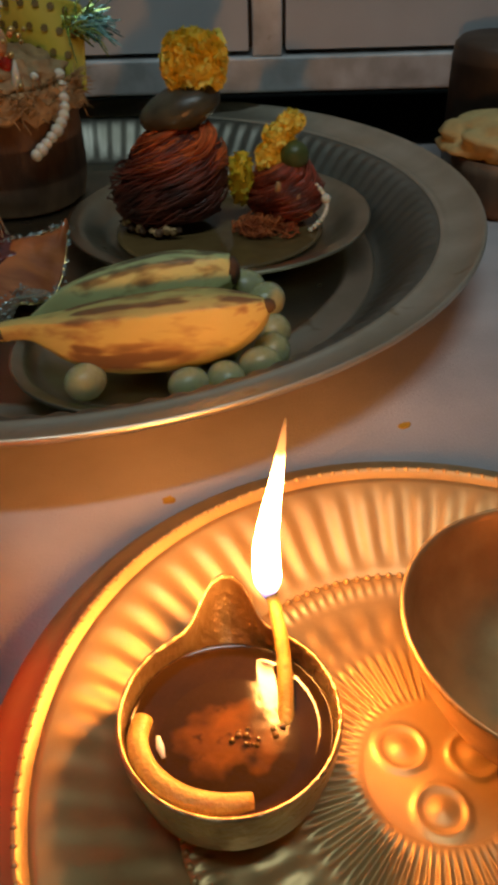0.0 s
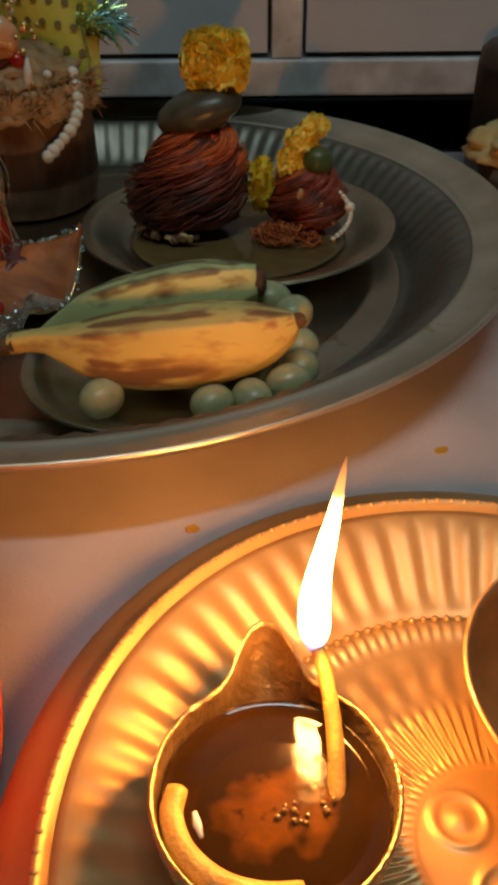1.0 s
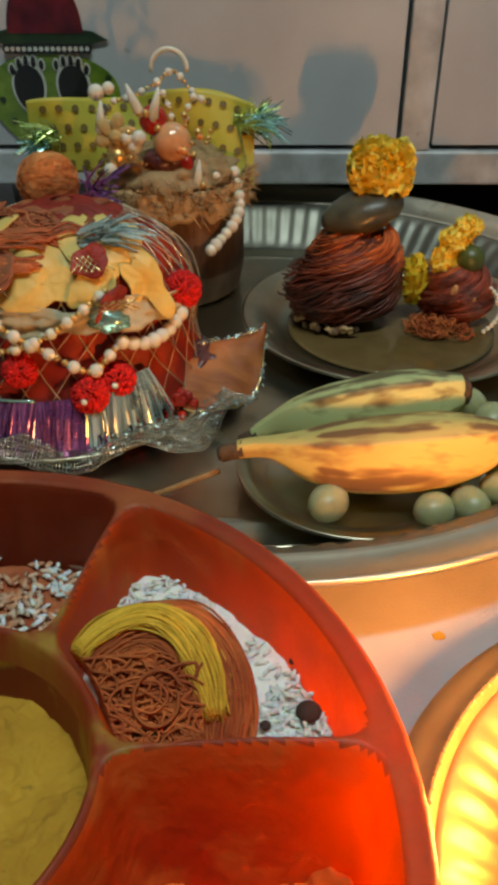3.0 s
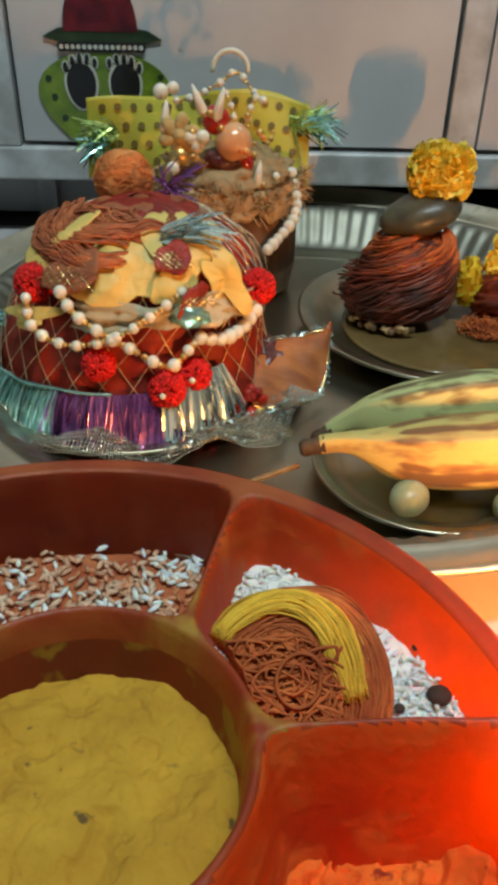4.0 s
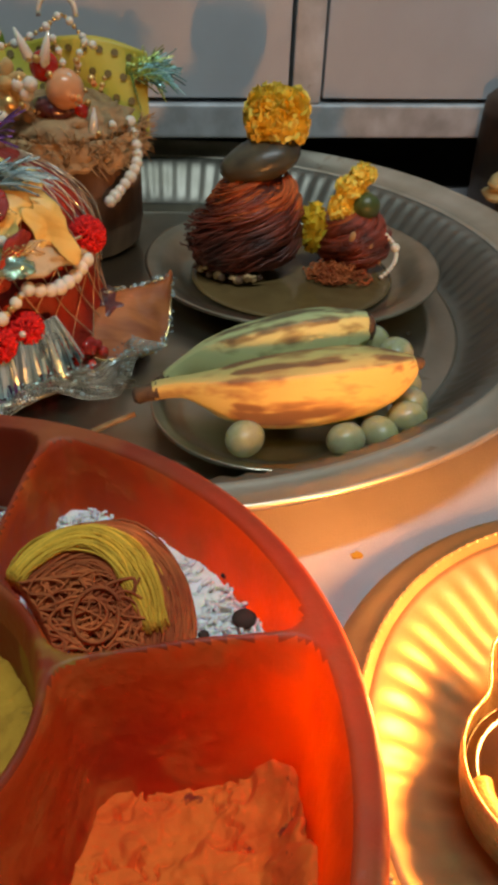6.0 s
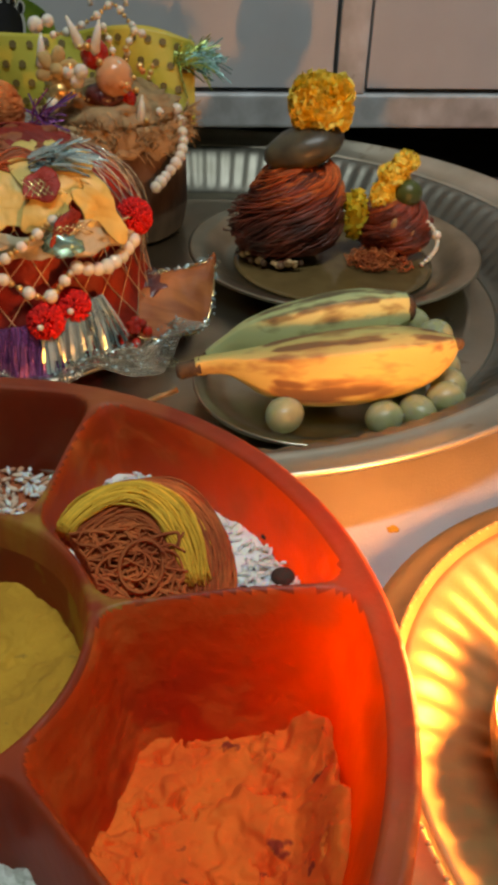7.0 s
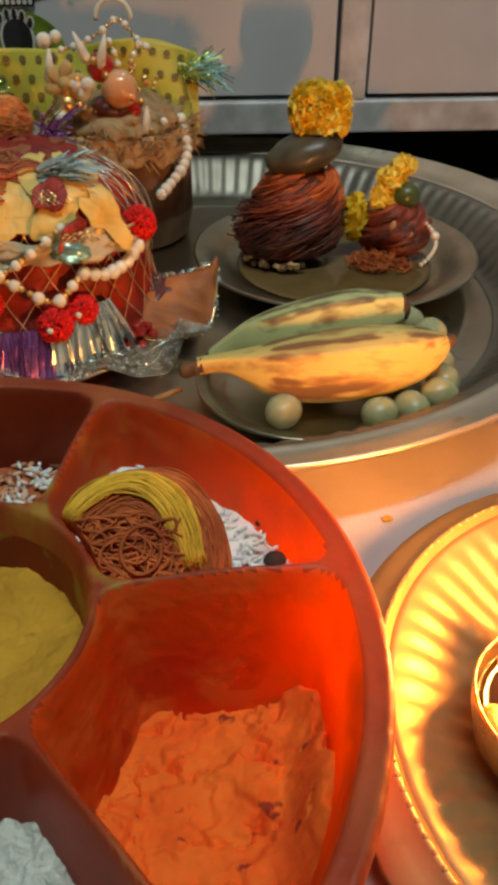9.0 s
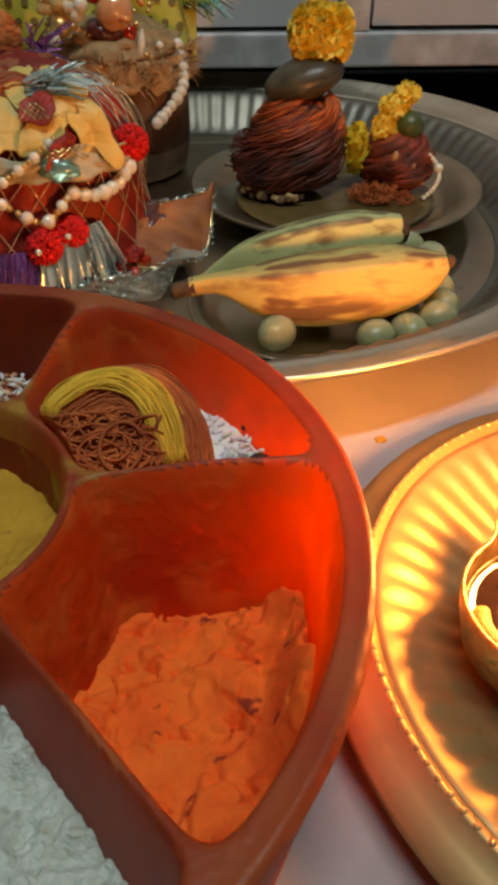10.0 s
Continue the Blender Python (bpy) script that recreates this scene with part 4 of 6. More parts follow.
# dividers: a point and the way outwards in degrees, against the clock
DIVIDERS = [(x, y, math.cos(radians(a)), math.sin(radians(a))) for x, y, a in
            ((0.0595, -0.049, -51), (0.083, 0.0205, 0), (0.0375, 0.083, 76), (-0.045, 0.080, 116), (-0.080, 0.012, 180), (-0.050, -0.045, -128))]


def tray_height(x, y):
    """Height of the tray's upper face: rounded dividers between deep pockets."""
    r, h = math.hypot(x, y), math.hypot(x - HUB[0], y - HUB[1])
    if h < RING:
        d = RING - h
        return TOP - 0.0035 - 0.050 * smooth_step(-0.0002, 0.0080, d), d
    near = 9.0
    for px, py, dx, dy in DIVIDERS:
        if (x - px) * dx + (y - py) * dy > -0.045:
            near = min(near, abs((x - px) * dy - (y - py) * dx))
    e = [h - RING - 0.0030, R_OUT - r, near - 0.0022]
    k = 0.0035
    lo = min(e)
    d = lo - k * math.log(sum(math.exp(-(q - lo) / k) for q in e))
    edge = 0.0035 * (1 - smooth_step(0.046, 0.085, h))
    return TOP - edge - 0.055 * smooth_step(-0.0022, 0.0085, d), d


def build_spice_tray():
    seg, rings = 640, 150
    rs = [0.1165 * k / rings for k in range(rings + 1)]
    verts, faces = [], []
    prof = [(r, None) for r in rs] + [(0.1178, 0.0653), (0.1185, 0.0655), (0.1200, 0.0645), (0.1204, 0.0625), (0.1190, 0.0560), (0.1165, 0.0420), (0.1135, 0.0250), (0.1110, 0.0080), (0.1090, 0.0025), (0.1060, 0.0015), (0.0, 0.0015)]
    for r, z in prof:
        for k in range(seg):
            a = 2 * math.pi * k / seg
            w = 1 - smooth_step(0.056, 0.1120, r)
            x, y = r * math.cos(a) + w * HUB[0], r * math.sin(a) + w * HUB[1]
            verts.append((x, y, tray_height(x, y)[0] if z is None else z))
    for j in range(len(prof) - 1):
        for k in range(seg):
            k2 = (k + 1) % seg
            faces.append((j * seg + k, j * seg + k2, (j + 1) * seg + k2, (j + 1) * seg + k))
    ob = thing("spice_tray", "round red plastic tray with powder pockets, on the cloth", "tray", (*TRAY, 0))
    whole = bpy.data.meshes.new("tray_form")
    whole.from_pydata(verts, [], faces)
    normals = [tuple(n.vector) for n in whole.vertex_normals]
    bpy.data.meshes.remove(whole)
    groups = {}
    for f in faces:
        x = sum(verts[i][0] for i in f) / 4
        y = sum(verts[i][1] for i in f) / 4
        z = sum(verts[i][2] for i in f) / 4
        if (math.hypot(x, y) > 0.1160 and z < 0.057) or z < 0.009:
            key = "outer_shell"
        elif math.hypot(x - HUB[0], y - HUB[1]) < RING - 0.0025:
            key = "hub"
        elif tray_height(x, y)[1] < -0.0015 or math.hypot(x - HUB[0], y - HUB[1]) < RING + 0.0015:
            key = "frame"
        else:
            key = "pocket"
            for k in range(len(DIVIDERS)):
                one, two = DIVIDERS[k], DIVIDERS[(k + 1) % len(DIVIDERS)]
                if one[2] * (y - one[1]) - one[3] * (x - one[0]) > 0 and two[2] * (y - two[1]) - two[3] * (x - two[0]) < 0:
                    key = k
                    break
        groups.setdefault(key, []).append(f)
    look_up = {"outer_shell": ("outer_shell", PLASTIC_UNLIT, "red outer wall"), "frame": ("divider_frame", PLASTIC_DUSTY_TOPLIT, "dusty rim and dividers, overhead light in their paler colour"), "hub": ("pocket", PLASTIC_TURMERIC, "turmeric-stained middle pocket"),
               0: ("pocket", PLASTIC_VERMILION_GLOW, "vermilion-stained pocket, inner glow added to its colour"), 1: ("pocket", PLASTIC_VERMILION_GLOW, "vermilion-stained pocket, inner glow added to its colour")}
    for key, some in groups.items():
        name, material, label = look_up.get(key, ("pocket", PLASTIC_UNLIT, "red pocket with shade in its dark colour"))
        used = sorted({i for f in some for i in f})
        at = {i: n for n, i in enumerate(used)}
        piece = make(name, [verts[i] for i in used], [tuple(at[i] for i in f) for f in some], material, ob, label)
        if key == "frame":
            stain = []
            for i in used:
                x, y, z = verts[i]
                amount = 0.0
                for px, py, dx, dy in DIVIDERS[1:5]:
                    along = (HUB[0] - px) * dx + (HUB[1] - py) * dy
                    foot = Vector((px + dx * along, py + dy * along))
                    gap = math.sqrt(max(0.0, (RING + 0.005) ** 2 - (foot - Vector(HUB)).length_squared))
                    q = Vector((x, y)) - (foot + Vector((dx, dy)) * gap)
                    amount = max(amount, math.exp(-(q.length / 0.011) ** 2))
                stain.append(amount * (0.75 + 0.9 * noise.fractal(Vector((x * 170, y * 170, 2)), 1.0, 2.0, 3)))
            piece.data.attributes.new("bruise", "FLOAT", "POINT").data.foreach_set("value", stain)
        piece.data.normals_split_custom_set_from_vertices([normals[i] for i in used])


def powder(name, label, category, sector, level, material, bumps=0.003, slope=(0, 0), seed=0.0, n=110, crack=0.0, pivot=(0, 0), bank=0.0, grit=0.5, ledge=0.0, split=0.0):
    """A heap of powder filling one pocket (sector None: the middle one) up to a level."""
    verts, faces, index = [], [], {}
    if sector is None:
        x0, x1, y0, y1 = HUB[0] - 0.045, HUB[0] + 0.045, HUB[1] - 0.045, HUB[1] + 0.045
    else:
        x0, x1, y0, y1 = -0.115, 0.115, -0.115, 0.115
        n *= 2
        one, two = DIVIDERS[sector], DIVIDERS[(sector + 1) % len(DIVIDERS)]
    for j in range(n + 1):
        for i in range(n + 1):
            x, y = x0 + (x1 - x0) * i / n, y0 + (y1 - y0) * j / n
            h = math.hypot(x - HUB[0], y - HUB[1])
            if sector is None:
                if h > RING:
                    continue
            else:
                if h < RING or math.hypot(x, y) > 0.1135:
                    continue
                if one[2] * (y - one[1]) - one[3] * (x - one[0]) < 0 or two[2] * (y - two[1]) - two[3] * (x - two[0]) > 0:
                    continue
            floor, d = tray_height(x, y)
            p = Vector((x * 55 + seed, y * 55, seed))
            z = level + slope[0] * (x - pivot[0]) + slope[1] * (y - pivot[1]) + bumps * noise.fractal(p, 1.0, 2.0, 4)
            z += grit * bumps * noise.noise(p * 4.5) + 0.44 * grit * bumps * noise.noise(p * 11)
            if crack:
                z -= crack * max(0.0, noise.ridged_multi_fractal(p * 1.3, 1.0, 2.0, 3, 1.0, 2.0) - 1.30)
            if ledge:
                for m, cut in ((0.75, 0.02), (1.3, 0.16)):
                    z += ledge / m * smooth_step(cut - 0.10, cut + 0.10, noise.fractal(p * m + Vector((m * 9, 0, 0)), 1.0, 2.0, 3))
            if split:
                z -= split * smooth_step(0.05, 0.22, noise.noise(p * 1.9 + Vector((3, 1, 0)))) * smooth_step(0.055, 0.015, abs(noise.fractal(Vector((p.x * 1.0, p.y * 1.7, 7)), 0.9, 2.0, 3)))
            z = max(0.0112, z)
            if bank:
                z += bank * smooth_step(0.016, 0.004, R_OUT - math.hypot(x, y)) * max(0.0, 0.5 + 0.8 * noise.noise(p * 0.6))
            if z < floor - 0.025:
                continue
            index[i, j] = len(verts)
            verts.append((x, y, z))
    for (i, j), q in index.items():
        if (i + 1, j) in index and (i + 1, j + 1) in index and (i, j + 1) in index:
            faces.append((q, index[i + 1, j], index[i + 1, j + 1], index[i, j + 1]))
    ob = make(name, verts, faces, material)
    ob.location = (*TRAY, 0)
    return tagged(ob, label, category, kind="stuff")


def grain_mesh(shape):
    bm = bmesh.new()
    bmesh.ops.create_icosphere(bm, subdivisions=1, radius=1.0)
    bm.transform(Matrix.Diagonal((*shape, 1)))
    v = [tuple(q.co) for q in bm.verts]
    bm.verts.index_update()
    f = [tuple(q.index for q in p.verts) for p in bm.faces]
    bm.free()
    return v, f


def grains(name, label, spots, count, level, material, seed, shape=(0.0029, 0.00105, 0.00095)):
    """Scattered rice grains; spots are soft patches of x, y, radius in the tray."""
    g = random.Random(seed)
    gv, gf = grain_mesh(shape)
    verts, faces = [], []
    for k in range(count):
        x, y, r = g.choice(spots)
        a, q = g.uniform(0, 6.28), r * math.sqrt(g.random())
        px, py = x + q * math.cos(a), y + q * math.sin(a)
        floor, d = tray_height(px, py)
        z = level(px, py) if callable(level) else level
        if floor > z - 0.001:
            continue
        m = Matrix.Translation((px, py, z + g.uniform(-0.0006, 0.0016))) @ Euler((g.uniform(-0.3, 0.3), g.uniform(-0.35, 0.35), g.uniform(0, 6.28))).to_matrix().to_4x4() @ Matrix.Scale(g.uniform(0.7, 1.05), 4)
        b = len(verts)
        verts += [tuple(m @ Vector(v)) for v in gv]
        faces += [tuple(b + i for i in f) for f in gf]
    ob = make(name, verts, faces, material)
    ob.location = (*TRAY, 0)
    return tagged(ob, label, "rice", kind="stuff")


def build_tray_contents():
    powder("turmeric", "heap of yellow turmeric powder in the middle pocket", "powder", None, 0.0400, TURMERIC, 0.0024, (0.0, -0.04), 2.0, 260, 0.0, (0, 0), 0.0, 0.22, 0.0008)
    powder("vermilion", "clumped orange-red vermilion powder in a pocket", "powder", 0, 0.0168, KUMKUM, 0.0030, (0.03, -0.03), 5.0, 240, 0.0, (0.08, -0.015), 0.018, 0.16, 0.0020, 0.0045)
    powder("rice_bed", "white rice heaped in a pocket", "rice", 1, 0.0430, RICE, 0.0016, (0.04, -0.01), 8.0, 100, 0.0, (0.08, 0.05))
    powder("stained_bed", "red-stained rice bed in a pocket", "rice", 2, 0.0330, KUMKUM_DULL, 0.0012, (0, 0), 11.0, 90)
    powder("white_lumps", "white grainy lumps in the front pocket", "sugar", 5, 0.0388, SUGAR, 0.0036, (0, 0), 14.0, 230, 0.0, (0, 0), 0.0, 0.75)
    grains("loose_rice", "white rice grains lying on the heap", [(0.088, 0.050, 0.030), (0.10, 0.040, 0.015), (0.055, 0.086, 0.018)], 800, lambda x, y: 0.0434 + 0.04 * (x - 0.08) - 0.01 * (y - 0.05), RICE, 21, (0.0023, 0.0008, 0.0007))
    grains("stained_rice", "red-stained rice grains on vermilion", [(-0.020, 0.088, 0.024), (0.012, 0.085, 0.020), (0.0, 0.095, 0.03)], 380, 0.0340, RICE_RED, 22)
    grains("pale_rice", "pale rice grains over the stained ones", [(0.010, 0.095, 0.020), (0.000, 0.074, 0.012), (-0.03, 0.09, 0.02), (0.022, 0.10, 0.008)], 150, 0.0346, RICE, 23)
    for x, y, s in ((0.0975, 0.0415, 1.0), (0.0865, 0.0372, 0.45), (0.094, 0.058, 0.35)):
        c = lump("clove", (0, 0, 0), (0.0034 * s, 0.0032 * s, 0.0022 * s), CLOVE, rough=0.15)
        c.location = (TRAY[0] + x, TRAY[1] + y, 0.0462)
        tagged(c, "dark brown dried clove on the rice", "clove", "cloves on the rice")
    roll = thing("thread_roll", "coil of red and yellow sacred thread lying on rice", "thread roll", (-0.1255, 0.1570, 0.0550))
    g = random.Random(31)
    def clear(q):
        """Keeps a thread outside the raised ring of the middle pocket and behind the divider."""
        x, y = q[0] + 0.0574 - HUB[0], q[1] + 0.0494 - HUB[1]
        h = math.hypot(x, y)
        s = max(1.0, 0.0475 / h)
        return (x * s - 0.0574 + HUB[0], max(y * s - 0.0494 + HUB[1], -0.0245), q[2])
    lump("core", (0.0, 0.004, -0.005), (0.0165, 0.0130, 0.0105), THREAD_RED, roll, rough=0.15)

    def strand(v, f, keys, shift, lift, r, jitter, n=24):
        """One thread along plan keys (across, up) of the skein's rounded face."""
        pts = spline(keys, n)
        w1, w2, w3 = g.uniform(0, 6.28), g.uniform(0, 6.28), g.uniform(4, 11)
        row = []
        for i, p in enumerate(pts):
            d = np.array(pts[min(i + 1, n - 1)]) - np.array(pts[max(i - 1, 0)])
            d = d / (np.linalg.norm(d) + 1e-9)
            k = i / (n - 1)
            off = shift * (0.35 + 0.65 * math.sin(math.pi * (0.12 + 0.76 * k))) + jitter * math.sin(w3 * k + w1)
            a, b = p[0] - d[1] * off, p[1] + d[0] * off + 0.5 * jitter * math.sin(0.7 * w3 * k + w2)
            dome = math.sqrt(max(0.0, 1 - 0.8 * (a * a + b * b)))
            z = 0.0150 * b - 0.0035 + 0.0055 * dome
            row.append(clear((0.0222 * a + 0.0012, 0.95 * z - 0.0040 - 0.0050 * dome - lift, z + 0.5 * lift)))
        tube(v, f, row, r, 4)
    looks = (("red_thread", "rust red cotton thread", THREAD_RED, 130, [(-0.85, 0.05), (-0.5, 0.45), (0.0, 0.55), (0.42, 0.20), (0.60, -0.30), (0.62, -0.80)], 0.42, 0.0, 0.05),
             ("outer_thread", "orange-red outer thread", THREAD_RED, 120, [(-0.15, 1.00), (0.35, 0.98), (0.75, 0.62), (0.95, 0.10), (0.95, -0.42), (0.84, -0.85)], 0.17, 0.0008, 0.018),
             ("yellow_thread", "yellow cotton thread", THREAD_YELLOW, 110, [(-1.02, 0.30), (-0.62, 0.74), (-0.10, 0.92), (0.32, 0.68), (0.60, 0.18), (0.70, -0.30)], 0.19, 0.0012, 0.018))
    for name, label, material, count, keys, wide, lift, jitter in looks:
        v, f = [], []
        for k in range(count):
            ends = [(a + g.gauss(0, 0.03), b + g.gauss(0, 0.03)) for a, b in keys]
            strand(v, f, ends, g.uniform(-wide, wide), lift + g.uniform(0, 0.0012), g.uniform(0.00028, 0.00042), jitter * g.uniform(0.4, 1.6))
        make(name, v, f, material, roll, label)
    v, f = [], []
    for k in range(190):
        a, b, head = g.uniform(-0.85, 0.72), g.uniform(-0.95, 0.22), g.uniform(0, 6.28)
        b -= 0.25 * max(0.0, a)
        curl, keys = g.uniform(-0.5, 0.5), []
        for i in range(6):
            if -1.0 < a < 0.62 and -1.05 < b < 0.40:
                keys.append((a, b))
            curl += g.gauss(0, 0.7)
            head += curl
            a, b = a + 0.27 * math.cos(head), b + 0.20 * math.sin(head)
        if len(keys) < 3:
            continue
        strand(v, f, keys, 0.0, g.uniform(0.0, 0.0028), g.uniform(0.00030, 0.00046), 0.02)
    strand(v, f, [(0.05 + 0.27 * math.cos(t), -0.12 + 0.31 * math.sin(t)) for t in [0.4 + 6.1 * i / 9 for i in range(10)]], 0.0, 0.0034, 0.00055, 0.02, 40)
    make("tangle", v, f, THREAD_RED, roll, "tangled thread ends")


# ---- the dressed coconut and the pot behind it ----
def pearl_string(parent, keys, n, big, gold_between=True, label="string of cream pearls with gold beads"):
    """A string of pearls along key points; every pearl is a piece."""
    n = int(n * 1.4) if gold_between else n
    pts = spline(keys, n * 3)
    v, f = [], []
    tube(v, f, pts, 0.0003, 4)
    string = make("pearl_string", v, f, GOLD_THREAD, parent, label)
    first = {}
    for k in range(n):
        kind = "pearl" if (k % 3 == 0 or not gold_between) else "gold_bead"
        if kind not in first:
            bm = bmesh.new()
            bmesh.ops.create_uvsphere(bm, u_segments=14, v_segments=9, radius=1)
            first[kind] = b = part(kind, bm, PEARL if kind == "pearl" else GOLD, string)
        else:
            b = first[kind].copy()
            scene.collection.objects.link(b)
        s = (big * 0.92 if kind == "pearl" else big * 0.48) * rng.uniform(0.9, 1.08)
        b.location, b.scale = Vector(pts[k * 3 + 1]), (s, s, s)
    return string


def pompom(parent, at, r, material=None, seed=1):
    g = random.Random(seed)
    v, f = [], []
    for k in range(800):
        z = 1 - 2 * (k + 0.5) / 800
        a = k * 2.39996
        q = math.sqrt(1 - z * z)
        d = Vector((q * math.cos(a), q * math.sin(a), z)) + Vector((g.uniform(-0.2, 0.2), g.uniform(-0.2, 0.2), g.uniform(-0.2, 0.2)))
        d.normalize()
        tube(v, f, [Vector(at) + d * r * 0.35, Vector(at) + d * r * g.uniform(0.94, 1.03)], [r * 0.08, r * 0.075], 4)
    return make("pompom", v, f, material or POM, parent, "fluffy red wool pompom")


def fringe(name, label, parent, path, drop, material, count, seed, width=0.0011, flare=0.25):
    """Hanging foil strips along a path, pushed out from the middle."""
    g = random.Random(seed)
    pts = spline(path, 60)
    v, f = [], []
    for k in range(count):
        p = Vector(pts[min(59, int(60 * (k + g.random()) / count))])
        out = Vector((p.x, p.y, 0)).normalized()
        side = Vector((-out.y, out.x, 0))
        L = drop * g.uniform(0.75, 1.1)
        sway, w = g.uniform(-0.25, 0.25), width * g.uniform(0.6, 1.3)
        tw = g.uniform(-0.8, 0.8)
        face = (side * math.cos(tw) + out * math.sin(tw)) * w
        b = len(v)
        for i in range(4):
            q = i / 3
            c = p + Vector((0, 0, -L * q)) + out * (flare * L * q * (1.4 - 0.4 * q)) + side * (sway * L * q)
            thick = out * 0.00006
            v += [c - face - thick, c + face - thick, c + face + thick, c - face + thick]
        for i in range(3):
            for j in range(4):
                j2 = (j + 1) % 4
                f.append((b + 4 * i + j, b + 4 * i + j2, b + 4 * i + 4 + j2, b + 4 * i + 4 + j))
        f += [(b + 3, b + 2, b + 1, b), (b + 12, b + 13, b + 14, b + 15)]
    return make(name, v, f, material, parent, label, smooth=False)


def tinsel(name, label, parent, at, length, material, count, seed, direction=(0, 0, 1), spread=1.0):
    g = random.Random(seed)
    v, f = [], []
    for k in range(count):
        d = (Vector(direction) + spread * Vector((g.uniform(-1, 1), g.uniform(-1, 1), g.uniform(-1, 1)))).normalized()
        L = length * g.uniform(0.5, 1.1)
        p = Vector(at) + Vector((g.uniform(-1, 1), g.uniform(-1, 1), g.uniform(-0.6, 0.6))) * length * 0.35
        tube(v, f, [p, p + d * L * 0.5, p + d * L + Vector((0, 0, -0.1 * L))], [0.0006, 0.0007, 0.0004], 4, 0.25)
    return make(name, v, f, material, parent, label, smooth=False)


def draped(name, label, parent, fn, nu, nv, material, thick=0.0007):
    """A cloth sheet from fn(u, v)."""
    verts = [tuple(fn(i / nu, j / nv)) for j in range(nv + 1) for i in range(nu + 1)]
    faces = [(j * (nu + 1) + i, j * (nu + 1) + i + 1, (j + 1) * (nu + 1) + i + 1, (j + 1) * (nu + 1) + i) for j in range(nv) for i in range(nu)]
    ob = make(name, verts, faces, material, parent, label)
    s = ob.modifiers.new("thickness", "SOLIDIFY")
    s.thickness = thick
    return ob


BUNDLE = (-0.200, 0.388, 0.0)


def bundle_r(z):
    """Radius of the dressed body at a height."""
    return float(np.interp(z, [0.0, 0.012, 0.030, 0.045, 0.055, 0.070, 0.082, 0.090, 0.096, 0.100], [0.060, 0.058, 0.053, 0.050, 0.0490, 0.0440, 0.0370, 0.027, 0.017, 0.004]))


